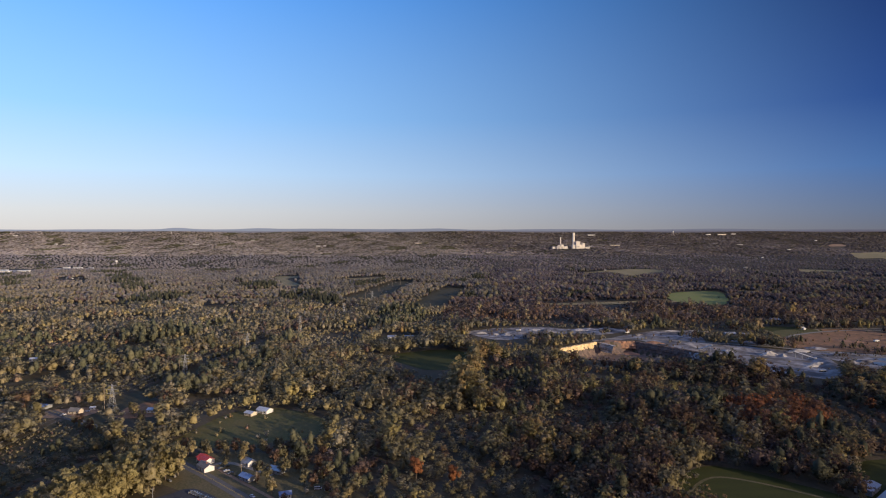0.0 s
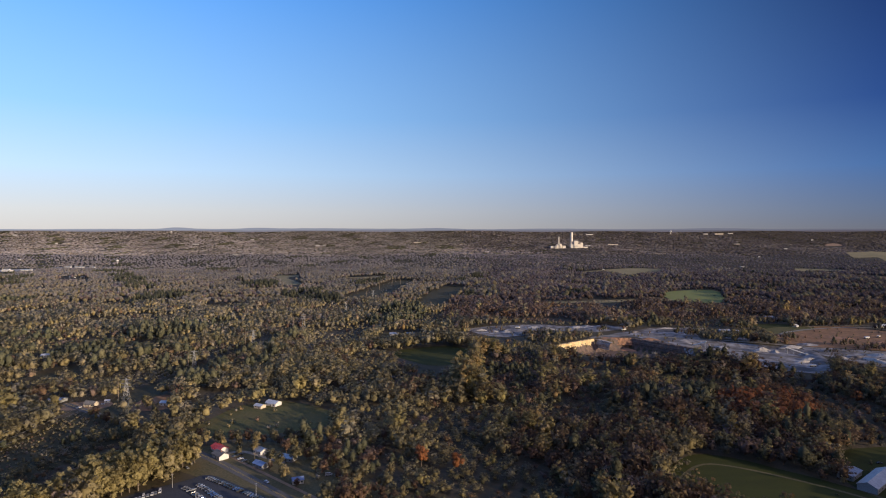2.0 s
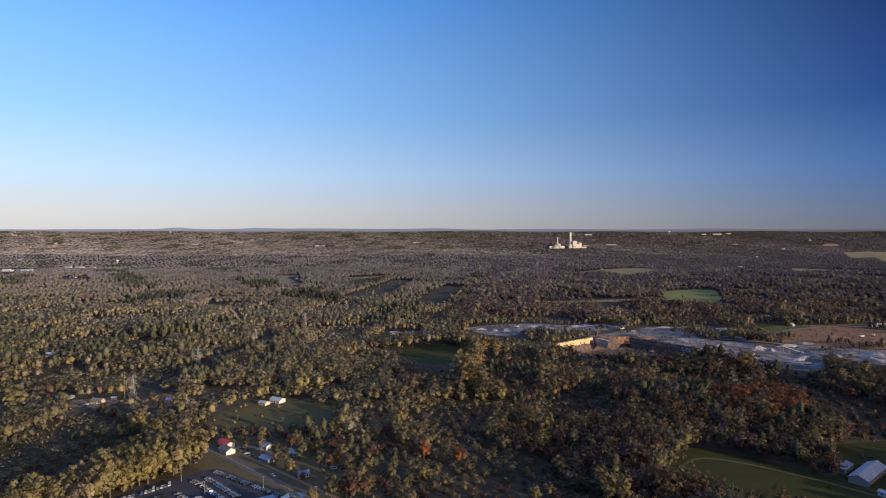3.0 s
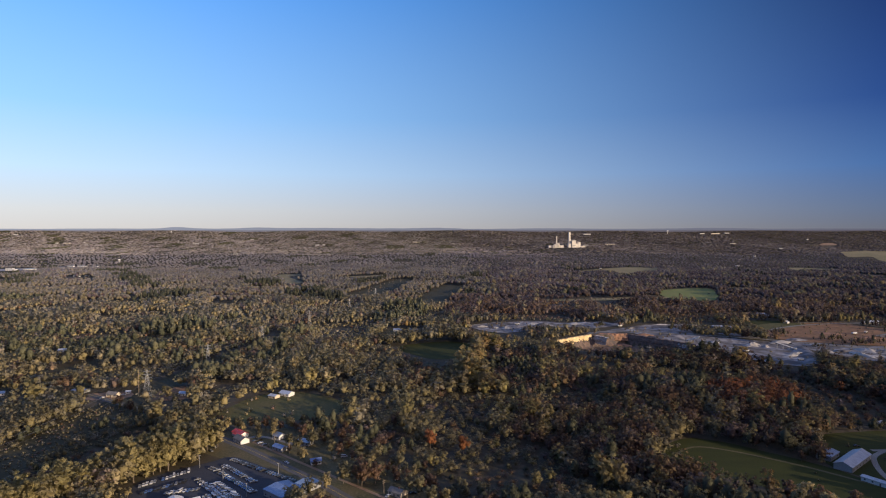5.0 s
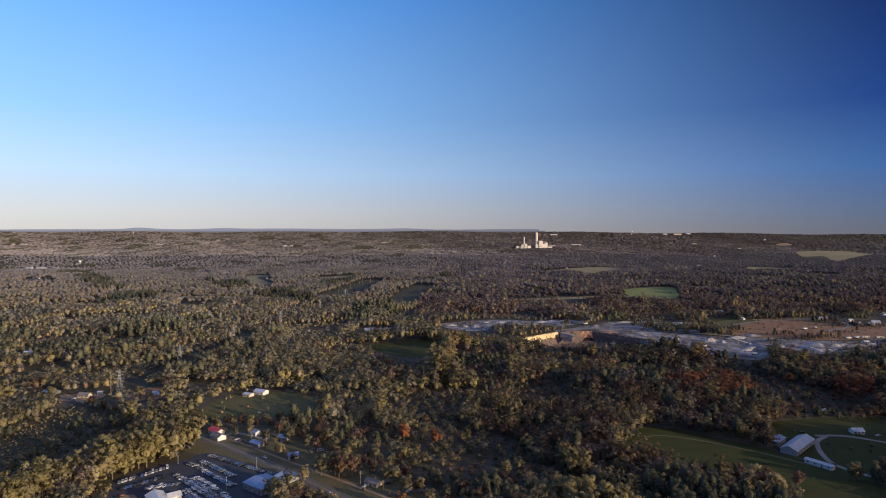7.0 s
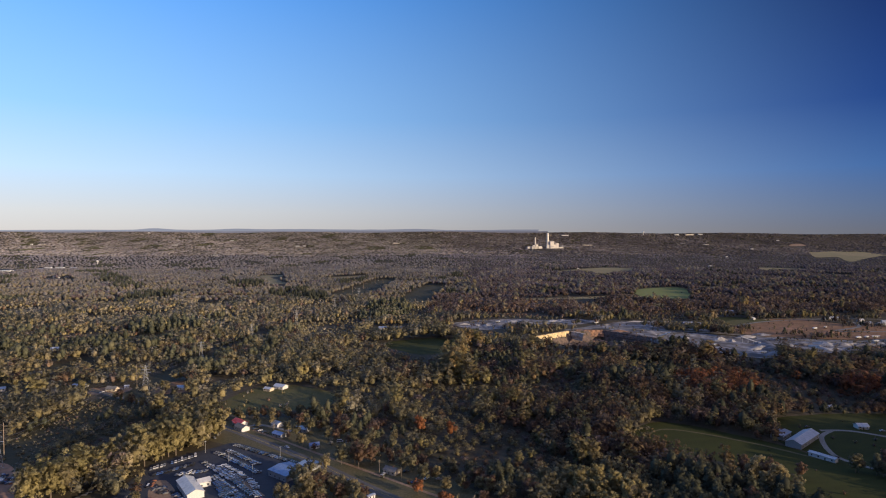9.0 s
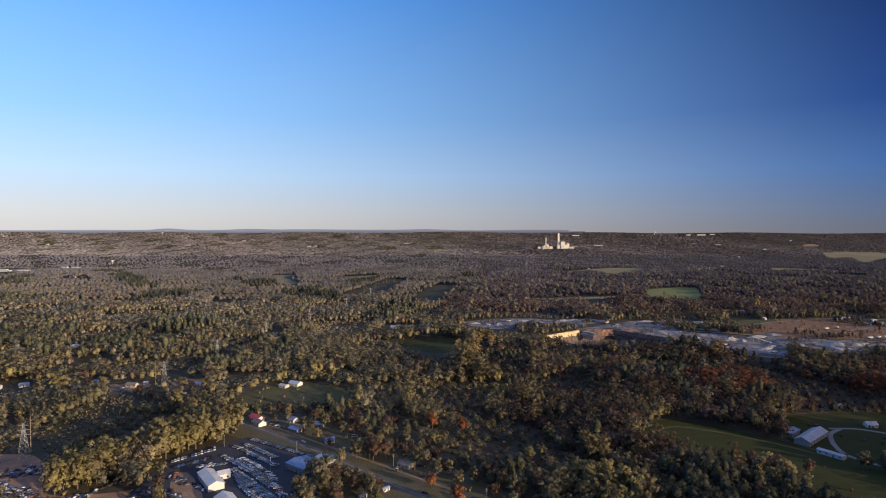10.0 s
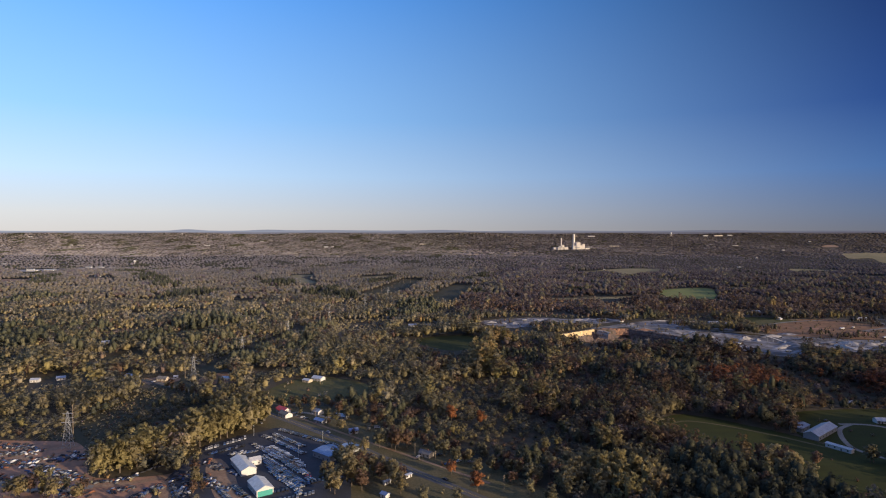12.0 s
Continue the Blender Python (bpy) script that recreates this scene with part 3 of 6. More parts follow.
ribbon("scrapyard_spur", [(-342, 328), (-342, 340), (-334, 350), (-318, 356)], 4, MAT["dirt"], "dirt spur towards the pylon", "track", 0.14)
road = ribbon("road", ROAD, 7.6, MAT["roadtop"], "grey two lane asphalt road", "road", 0.16)
for off in (-0.3, 0.3):
    ribbon("centre_line", ROAD, 0.14, MAT["line_yellow"], "", "", 0.18, road, off)
ribbon("service_lane", [(-176.9, 446.6), (-139.2, 411.8), (-87, 365.4), (-40.6, 324.8), (5.8, 284.2)], 2.6, MAT["dirt"], "narrow brown dirt lane along the road", "track", 0.12)
ribbon("house_drive", [(-179.8, 435), (-162.4, 446.6), (-139.2, 435), (-121.8, 423.4)], 4, MAT["gravel"], "gravel drive between houses", "track", 0.14)
ribbon("farm_drive", [(327.7, 411.8), (353.8, 408.9), (379.9, 388.6), (420.5, 365.4)], 4.0, MAT["gravel"], "pale concrete drive beside the barn", "track", 0.12)
ribbon("farm_loop", [(336.4, 410.3), (321.9, 400.2), (313.2, 388.6), (303.1, 366.8), (300.1, 348), (310.3, 327.7)], 4.0, MAT["gravel"], "curved pale drive in the farm yard", "track", 0.14)
ribbon("meadow_track", [(162.4, 394.4), (195.8, 420.5), (246.5, 388.6), (290, 340.8)], 2.4, MAT["drygrass"], "worn track across the meadow", "track", 0.10)
sheet("quarry_yard", QLEFT, MAT["quarry"], "grey crushed stone of the quarry stockyard", "gravel", 0.3, 8, 3, 12)
sheet("quarry_plateau", PLATEAU, MAT["quarry"], "grey stone plateau above the quarry pit", "gravel", 0.3, 8, 3, 8)
sheet("quarry_floor", HALL, MAT["quarry"], "grey stone floor of the quarry", "gravel", 0.45, 9, 2, 7)
sheet("quarry_pit_floor", PIT, MAT["darkrock"], "rubble slopes and floor of the quarry pit", "gravel", 0.4, 7, 1.5, 7)
sheet("bare_soil", SOIL, MAT["redclay"], "wide bare red soil of the quarry edge", "soil", 0.2, 14, 6, 20)
sheet("quarry_dump", DUMP, MAT["quarry"], "dark rubble dump with heaps at the quarry edge", "gravel", 0.25, 14, 6, 20)
sheet("quarry_lawn", QLAWN, MAT["grass"], "small lawn beside the quarry", "lawn", 0.3)
ribbon("quarry_road", [(236.3, 945.4), (290, 968.6), (379.9, 942.5), (478.5, 901.9), (551, 855.5), (638, 812), (812, 848.2), (1015, 812)], 8, MAT["gravel"], "pale haul road through the quarry", "track", 0.7)
ribbon("quarry_haul_curve", [(560, 975), (590, 1000), (650, 1030), (731, 1048), (800, 1030), (776, 960), (700, 915), (776, 905), (900, 890)], 7, MAT["gravel"], "pale curved haul road over bare soil", "track", 0.62)
sheet("soil_lawn", [(548, 990), (575, 1040), (640, 1060), (660, 1035), (600, 1000), (570, 975)], MAT["pasture"], "rough grass bank beside bare soil", "grass", 0.4, 10, 3, 15)
ribbon("quarry_lane", [(539.4, 980.2), (594.5, 1015), (638, 1049.8), (732.2, 1065.8), (899, 1044)], 6, MAT["gravel"], "pale lane along the bare soil", "track", 0.5)
for nm, poly, mt, lab in (("crop_field", GREEN, "crop", "bright green crop field"), ("stubble_field", STUBBLE, "stubble", "tan stubble field"),
                          ("far_field", FARFIELD, "stubble", "pale tan field far off"), ("far_field_b", FARFIELD_B, "stubble", "long tan field far off"),
                          ("tan_field", TANLEFT, "stubble", "tan grass field among woods"), ("ridge_field", TAN_RIDGE, "stubble", "narrow tan field on a wooded ridge"),
                          ("far_brown_field", BROWN_FAR, "dirt", "brown ploughed field far off"), ("east_field", TAN_EAST, "stubble", "long narrow tan field among woods"), ("east_field_b", TAN_EAST_B, "dirt", "brown clearing among woods"),
                          # the valley grass is dark to stand for shade lying there
                          ("west_field", BROWN_WEST, "dirt", "brown ploughed field among woods"), ("depot_yard", PALE_WEST, "stone", "pale gravel yard of a far depot"), ("depot_yard_b", PALE_WEST_B, "stone", "pale gravel yard of a far depot"), ("valley_grass", VALLEY, "scrubland", "green grass in a shallow valley"),
                          ("valley_grass_b", VALLEY_B, "scrubland", "grass in a shallow valley, darkened for its shade")):
    sheet(nm, poly, MAT[mt], lab, "field", 0.8, 24, 10, 30)

# open places, and how far the opening reaches towards the flight
OPEN = [(HOUSE_FIELD, 1.06), (LOT, 1.06), (JUNK, 1.05), (MEADOW, 1.05), (YARD, 1.05), (MIDFIELD, 1.10), (MIDHOUSE, 1.06), (QLEFT, 1.06), (PLATEAU, 1.06), (SOIL, 1.05), (DUMP, 1.06), (QLAWN, 1.06),
        (GREEN, 1.05), (STUBBLE, 1.04), (FARFIELD, 1.05), (FARFIELD_B, 1.03), (TANLEFT, 1.07), (TAN_RIDGE, 1.04), (BROWN_FAR, 1.02), (TAN_EAST, 1.05), (TAN_EAST_B, 1.05), (BROWN_WEST, 1.06), (PALE_WEST, 1.07), (PALE_WEST_B, 1.06), (VALLEY, 1.05), (VALLEY_B, 1.05), (HOMES, 1.03), (REDSOIL, 1.09), (FARM_L, 1.07), (PIT, 1.05), (HALL, 1.05), (LOT_TRAILERS, 1.02)]
for hx, hy in ((-547, 800), (-494, 564), (-471, 574), (-394, 587), (-278, 573), (-470, 900), (-300, 960)):  # small yards round houses in the woods, and one gap added to let sun onto the red clay
    OPEN.append(([(-262, 535), (-215, 535), (-215, 575), (-255, 580)], 1.0)) if hx == -547 else None
    OPEN.append(([(hx - 11, hy - 9), (hx + 11, hy - 9), (hx + 11, hy + 9), (hx - 11, hy + 9)], 1.06))

for hx, hy, w in ((-1308, 2106, 60), (850, 3927, 120), (812, 1010, 60), (790, 1050, 40), (860, 1000, 40), (960, 1095, 40), (1000, 1130, 30)):
    OPEN.append(([(hx - w, hy - 22), (hx + w, hy - 22), (hx + w, hy + 16), (hx - w, hy + 16)], 1.06))

# ---- woods ----
rng = np.random.default_rng(5)


def lumpy(rings, seg, r, seed, rough=0.25):
    """A closed uneven lump, as corners and triangles."""
    g = np.random.default_rng(seed)
    v, t = [(0, 0, 1.0)], []
    for a in range(1, rings):
        for b in range(seg):
            th, ph = math.pi * a / rings, 2 * math.pi * (b + 0.5 * (a % 2)) / seg
            v.append((math.sin(th) * math.cos(ph), math.sin(th) * math.sin(ph), math.cos(th)))
    v.append((0, 0, -1.0))
    last = len(v) - 1
    for b in range(seg):
        c = (b + 1) % seg
        t.append((0, 1 + b, 1 + c))
        for a in range(rings - 2):
            p, q = 1 + a * seg, 1 + (a + 1) * seg
            t += [(p + b, q + b, q + c), (p + b, q + c, p + c)]
        p = 1 + (rings - 2) * seg
        t.append((p + c, p + b, last))
    v = np.array(v)
    return v * (1 + g.uniform(-rough, rough, (len(v), 1))) * r, np.array(t), 0.5 * v


def leaves(centres, radii, count, size, seed, squash=1.0):
    """Clumps of leaves: small uneven four-cornered flakes over the lobes of a crown, facing outwards."""
    g = np.random.default_rng(seed)
    k = g.choice(len(centres), count, p=np.array(radii) ** 2 / np.sum(np.array(radii) ** 2))
    n = g.normal(size=(count, 3))
    n[:, 2] += 0.35
    n /= np.linalg.norm(n, axis=1)[:, None]
    soft = n.copy()
    p = np.array(centres)[k] + n * np.array(radii)[k][:, None] * g.uniform(0.62, 1.22, (count, 1)) * (1, 1, squash)
    n = n + g.normal(scale=0.45, size=n.shape)
    n /= np.linalg.norm(n, axis=1)[:, None]
    u = np.cross(n, g.normal(size=n.shape))
    u /= np.linalg.norm(u, axis=1)[:, None]
    w = np.cross(n, u)
    s = size * g.uniform(0.6, 1.35, (count, 1))
    corners = []
    for a, b in ((-1, -0.6), (0.7, -0.9), (1, 0.6), (-0.6, 1)):
        corners.append(p + u * s * 0.5 * (a + g.uniform(-0.3, 0.3, (count, 1))) + w * s * 0.5 * (b + g.uniform(-0.3, 0.3, (count, 1))) + n * g.uniform(-0.15, 0.15, (count, 1)) * s)
    v = np.stack(corners, 1).reshape(-1, 3)
    i = np.arange(count)[:, None] * 4
    whole = p - (0, 0, 0.45)
    soft = 0.42 * soft + 0.60 * whole / np.linalg.norm(whole, axis=1)[:, None] + 0.45 * (n - soft) + (0, 0, 0.30)
    soft /= np.linalg.norm(soft, axis=1)[:, None]
    return v, np.concatenate([i + (0, 1, 2), i + (0, 2, 3)]), np.repeat(soft, 4, 0)


def join(*pieces):
    vs, ts, ns, n = [], [], [], 0
    for v, t, soft in pieces:
        vs.append(v), ts.append(t + n), ns.append(soft)
        n += len(v)
    return np.concatenate(vs), np.concatenate(ts), np.concatenate(ns)


def crown(kind, seed, count, size, core):
    """Foliage of a tree one metre tall and about as wide, from a height of 0.2 up."""
    g = np.random.default_rng(seed)
    if kind == "pine":
        zs = np.linspace(0.38, 0.95, 6)
        cs = [(g.uniform(-0.05, 0.05), g.uniform(-0.05, 0.05), z) for z in zs]
        rs = [0.17 * (1.12 - z) / 0.75 + 0.04 for z in zs]
        body = lumpy(3, 6, 1.0, seed, 0.15)
        body = (body[0] * (0.12, 0.12, 0.36) + (0, 0, 0.60), *body[1:])
    else:
        wide = {"oak": 0.25, "poplar": 0.165, "small": 0.28}[kind]
        low = {"oak": 0.27, "poplar": 0.14, "small": 0.25}[kind]
        cs, rs = [(0, 0, 0.60)], [wide * 0.6]
        for a in range(15):  # boughs over an uneven egg-shaped envelope, widest below the middle
            h, th = low + (0.93 - low) * ((a + g.uniform(0, 1)) / 15) ** 0.85, a * 2.4 + g.uniform(-0.5, 0.5)
            up = (h - low) / (0.98 - low)
            d = wide * 1.05 * math.sqrt(max(0.02, 1 - (1.5 * up - 0.55) ** 2)) * g.uniform(0.55, 1.05)
            cs.append((d * math.cos(th), d * math.sin(th), h))
            rs.append(wide * g.uniform(0.24, 0.46))
        body = lumpy(3, 6, 1.0, seed, 0.25)
        body = (body[0] * (wide * 0.50, wide * 0.50, 0.24) + (0, 0, 0.47), *body[1:])
    pieces = [leaves(cs, rs, count, size, seed + 1, 0.9)]
    if core:
        pieces.append(body)
    return join(*pieces)


def stem(bm, tall, radius):
    tube(bm, (0, 0, -0.3), (0, 0, tall * 0.45), radius, radius * 0.7, 6)
    tube(bm, (0, 0, tall * 0.44), (tall * 0.02, 0, tall * 0.85), radius * 0.7, radius * 0.2, 5)
    for a in range(4):
        th = a * 1.7
        z = tall * (0.32 + 0.09 * a)
        tube(bm, (0, 0, z), (tall * 0.2 * math.cos(th), tall * 0.2 * math.sin(th), z + tall * 0.16), radius * 0.4, radius * 0.12, 4)
    return bm


SPECIES = {  # name: crown form, tint, usual height
    "pine": ("pine", 0.05, 18.0), "green_oak": ("oak", 0.25, 15.0), "olive_oak": ("oak", 0.36, 15.0), "yellow_poplar": ("poplar", 0.44, 24.0),
    "brown_oak": ("oak", 0.66, 15.0), "orange_maple": ("oak", 0.84, 15.0), "golden_poplar": ("poplar", 0.52, 20.0)}
NAMES = list(SPECIES)


def patchy(x, y, s, seed):
    """A smooth field from -1 to 1 with patches about s metres wide."""
    g = np.random.default_rng(seed)
    out = 0
    for _ in range(6):
        a, f, p = g.uniform(0, 6.28), g.uniform(0.6, 1.6) / s, g.uniform(0, 6.28)
        out = out + np.sin((x * math.cos(a) + y * math.sin(a)) * f * 3.0 + p)
    return out / 3.0


BELT = [(40, 575), (18, 619), (13, 687), (35, 754), (74, 837), (95, 870)]
BRUSH = [(51, 762), (120, 815), (125, 700), (90, 580), (54, 585), (36, 651)]
HOLLOWS = [[(-305, 345), (-264, 325), (-248, 342), (-238, 385), (-225, 440), (-262, 478), (-290, 430)], [(-22, 371), (5, 357), (29, 381), (53, 373), (44, 292), (16, 293), (-7, 303), (-20, 332)], [(-110, 457), (-94, 469), (-46, 450), (-29, 413), (-42, 371), (-57, 390), (-88, 425)]]
STAND = [(-278.4, 290), (-266.8, 311.8), (-243.6, 336.4), (-232, 379.9), (-217.5, 435), (-185.6, 423.4), (-191.4, 394.4), (-220.4, 353.8), (-236.3, 342.2), (-243.6, 308.8), (-266.8, 294.3)]


def choose(x, y):
    """Which tree grows where."""
    n = len(x)
    k = 0.8 * rng.random(n) + 0.55 * patchy(x, y, 30, 41) + 0.35 * patchy(x, y, 85, 42)  # alike trees stand together
    k = np.argsort(np.argsort(k)) / max(n, 1)
    p1, p2 = patchy(x, y, 130, 3), patchy(x, y, 200, 8)
    kind = np.where(k < 0.50, 1, np.where(k < 0.78, 2, np.where(k < 0.95, 4, 3)))
    kind = np.where((p1 > 0.75) & (k < 0.75), 0, kind)
    kind = np.where((p1 < -0.75) & (k < 0.6), 4, kind)
    kind = np.where((p2 > 0.9) & (k < 0.4), 3, kind)
    # lighter kinds west, darker kinds east, partly to carry the light across
    west = (x < 20) & (rng.random(n) < 0.7)
    kind = np.where(west & (kind == 4), 2, kind)
    kind = np.where(west & (kind == 1) & (patchy(x, y, 70, 14) > -0.1), 2, kind)
    kind = np.where((x < -120) & (kind == 2) & (patchy(x, y, 60, 15) > 0.9) & (rng.random(n) < 0.4), 3, kind)
    east = (x > 65) & (y < 785) & (rng.random(n) < 0.75)
    kind = np.where(east, np.where(k < 0.14, 0, np.where(k < 0.27, 1, np.where(k < 0.86, 4, np.where(k < 0.94, 2, 6)))), kind)
    kind = np.where((x > 118) & (x < 215) & (y > 200) & (y < 305) & (k < 0.8), 0, kind)                      # pines below the meadow
    kind = np.where(np.hypot((x - 92) / 36, (y - 295) / 55) < 1, np.where(k < 0.5, 2, 6), kind)                                     # olive trees beside the pines
    kind = np.where((from_line(x, y, BELT) < 20) & (rng.random(n) < 0.93), 6, kind)  # yellow belt by the mid meadow
    kind = np.where((np.hypot((x - 362) / 130, (y - 536) / 40) < 1) & (patchy(x, y, 40, 5) + k > 0.35), 5, kind)                  # russet wood in front of the quarry
    kind = np.where((np.hypot((x - 45) / 45, (y - 505) / 45) < 1) & (rng.random(n) < 0.6), 6, kind)
    kind = np.where(from_line(x, y, [(146, 372), (158, 398), (192, 444)]) < 13, 2, kind)
    kind = np.where((x < -220) & (y > 700) & (y < 930) & (k < 0.4), 0, kind)
    # low brush and hollows get dark kinds, to deepen the shade there
    for low in (BRUSH, *HOLLOWS):
        kind = np.where(inside(x, y, low), np.where(k < 0.5, 0, 4), kind)
    kind = np.where(inside(x, y, CLEARED), np.where(k < 0.3, 0, 1), kind)
    kind = np.where(inside(x, y, STAND), 3, kind)
    kind = np.where((y > 1090) & (y < 1500) & (x > 0) & (k < 0.8), 4, kind)
    kind = np.where((y > 1500) & (x > 150) & (k < 0.55), 4, kind)
    kind = np.where((kind == 3) & (x > 0), 6, kind)
    kind = np.where((kind == 3) & (y > 620), 2, kind)
    return kind


EYE = (-13.0, -62.0)


def sow(x0, x1, y0, y1, gap, slope, margin, deep=0.87):
    """Places on a loose grid inside the wedge that the flight overlooks, off the open ground."""
    xs, ys = np.meshgrid(np.arange(x0, x1, gap), np.arange(y0, y1, gap * deep))
    xs = xs + (np.arange(xs.shape[0]) % 2)[:, None] * gap / 2
    xs, ys = xs.ravel(), ys.ravel()
    xs, ys = xs + rng.uniform(-0.38, 0.38, len(xs)) * gap, ys + rng.uniform(-0.38, 0.38, len(xs)) * gap
    ok = (xs > -slope * (ys + 123) - margin) & (xs < (slope + 0.09) * (ys + 87) + margin) & (ys >= y0) & (ys < y1)
    xs, ys = xs[ok], ys[ok]
    shut = np.zeros(len(xs), bool)
    for poly, reach in OPEN:
        for k in np.linspace(1.0, reach, 4):  # the ground in front of an open place, which tall trees would hide, is open too
            shut |= inside(EYE[0] + (xs - EYE[0]) * k, EYE[1] + (ys - EYE[1]) * k, poly)
    shut |= (ys < 1740) & (patchy(xs, ys, 50, 21) > 0.9) & ((xs < -30) | (ys > 520))
    shut |= (from_line(xs, ys, ROAD) < np.where(ys > 470, 3.0, 13.0)) | (from_line(xs, ys, CORRIDOR) < 18) | (from_line(xs, ys, STRIP_LINE) < 11) | (from_line(xs, ys, STRIP_B_LINE) < 10)
    for line in SHADE_LINES:
        shut |= from_line(xs, ys, line) < 11 + 5 * patchy(xs, ys, 40, 51)
    shut &= ~inside(xs, ys, STAND)
    return xs[~shut], ys[~shut]


def groves(x, y):
    """Height of the canopy, between high groves and low hollows."""
    p = patchy(x, y, 75, 31) + 0.6 * patchy(x, y, 160, 32)
    p = np.where(inside(x, y, STAND), 0.2, p)
    return np.where(p < -0.5, np.where(y > 1380, 0.7, 0.48), 1.05 + np.where(y > 1380, 0.16, 0.32) * np.clip(p, -0.5, 1.3)) * np.where(y > 2600, 0.85, 1.0)


def belt_height(x, y):
    """Tall trees along the golden belt, low brush on its sunny side and in the shaded hollows."""
    low = inside(x, y, BRUSH)
    for hollow in HOLLOWS:
        low |= inside(x, y, hollow)
    low &= ~inside(x, y, STAND)
    return np.where(from_line(x, y, BELT) < 18, 1.3, np.where(low, 0.50, 1.0)) * np.where(np.hypot((x - 92) / 36, (y - 295) / 55) < 1, 1.3, 1.0)


def plant(name, x, y, kinds, tall, template, label, spread=1.0, bare=0.0, vary=0.25):
    """Many trees joined in one mesh."""
    vs, ts, ns, tints, tones, hazes, n = [], [], [], [], [], [], 0
    for k in range(len(NAMES)):
        form, tint, usual = SPECIES[NAMES[k]]
        for variant in range(len(template[form])):
            pick = np.where((kinds == k) & (np.arange(len(x)) % len(template[form]) == variant))[0]
            if not len(pick):
                continue
            v, t, soft = template[form][variant]
            # unseen trees east of the meadow raised to cast shade, others lowered for sun
            h = usual * tall * (rng.uniform(0.66, 1.18, len(pick)) if vary > 0.2 else rng.uniform(0.94, 1.05, len(pick))) * groves(x[pick], y[pick]) * np.where(inside(x[pick], y[pick], CLEARED), 0.5, 1.0) * np.where((x[pick] > -115) & (x[pick] < -50) & (y[pick] > 440) & (y[pick] < 525), 0.62, 1.0) * belt_height(x[pick], y[pick]) * np.where(((x[pick] > 400) & (y[pick] > 290) & (y[pick] < 470)) | ((x[pick] > 300) & (y[pick] < 330)), 1.5, 1.0)
            w = h * (0.35 * usual * tall / h + 0.65) * rng.uniform(0.82, 1.18, len(pick)) * spread
            a = rng.uniform(0, 6.28, len(pick))
            c, s = np.cos(a)[:, None], np.sin(a)[:, None]
            z = height(x[pick], y[pick])
            out = np.stack([(c * v[:, 0] - s * v[:, 1]) * w[:, None] + x[pick][:, None], (s * v[:, 0] + c * v[:, 1]) * w[:, None] + y[pick][:, None],
                            v[:, 2] * h[:, None] + z[:, None]], -1)
            vs.append(out.reshape(-1, 3))
            ns.append(np.stack([c * soft[:, 0] - s * soft[:, 1], s * soft[:, 0] + c * soft[:, 1], np.broadcast_to(soft[:, 2], (len(pick), len(soft)))], -1).reshape(-1, 3))
            ts.append((t[None] + (np.arange(len(pick)) * len(v))[:, None, None]).reshape(-1, 3) + n)
            tints.append(np.repeat(np.clip(tint + rng.normal(0, 0.12 * vary, len(pick)) + 0.03 * patchy(x[pick], y[pick], 38, 77), 0, 1), len(v)))
            # lighter to the west and far off, darker east: light painted in
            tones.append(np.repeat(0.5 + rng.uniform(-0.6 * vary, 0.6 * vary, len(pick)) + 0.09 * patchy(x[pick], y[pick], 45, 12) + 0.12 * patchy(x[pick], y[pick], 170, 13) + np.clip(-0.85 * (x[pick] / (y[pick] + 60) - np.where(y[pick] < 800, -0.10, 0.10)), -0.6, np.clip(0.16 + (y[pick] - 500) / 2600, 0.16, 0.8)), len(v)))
            # greyer with distance: aerial haze painted into the trees
            hazes.append(np.repeat(np.clip(bare + np.clip((y[pick] - 700) / 2600, 0, 1) * 0.62 + rng.normal(0, min(0.12, vary), len(pick)), 0, 1) * (k != 0), len(v)))
            n += len(pick) * len(v)
    me = raw_mesh(name, np.concatenate(vs), np.concatenate(ts), MAT["foliage"], puff=np.concatenate(ns), tint=np.concatenate(tints), tone=np.concatenate(tones), bare=np.concatenate(hazes))
    return tagged(new(name, me), label, "woods", kind="stuff")


FORMS = ("pine", "oak", "poplar")
MID = {f: [crown(f, 40 + 7 * i, 70, 0.108, True) for i in range(5)] for f in FORMS}
FAR = {f: [crown(f, 90 + 7 * i, 4, 0.20, False) for i in range(3)] for f in FORMS}
for f in FORMS:
    FAR[f] = [join(c, tuple((lambda b: (b[0] * ((0.14, 0.14, 0.42) if f == "pine" else (0.26, 0.26, 0.30)) + (0, 0, 0.58), b[1], b[2] * 0.5 + (0, 0, 0.5)))(lumpy(3, 4, 1.0, 9 + i, 0.3)))) for i, c in enumerate(FAR[f])]
CLUMP = {f: [(lambda b: (b[0] * (1.4, 1.4, 0.26) + (0, 0, 0.2), b[1], b[2] * (1, 1, 0.7) + (0, 0, 0.05)))(lumpy(2, 6, 1.0, 70 + i, 0.35)) for i in range(4)] for f in FORMS}

# nearest trees stand singly, each with stem and crown
nx, ny = sow(-520, 660, 195, 500, 9.6, 0.80, 130)
kinds = choose(nx, ny)
order = np.argsort(ny + 0.25 * np.abs(nx) - 1000 * inside(nx, ny, STAND))
shown = order[(ny[order] > 258)]
single = shown[:116]
rest = np.setdiff1d(np.arange(len(nx)), single)
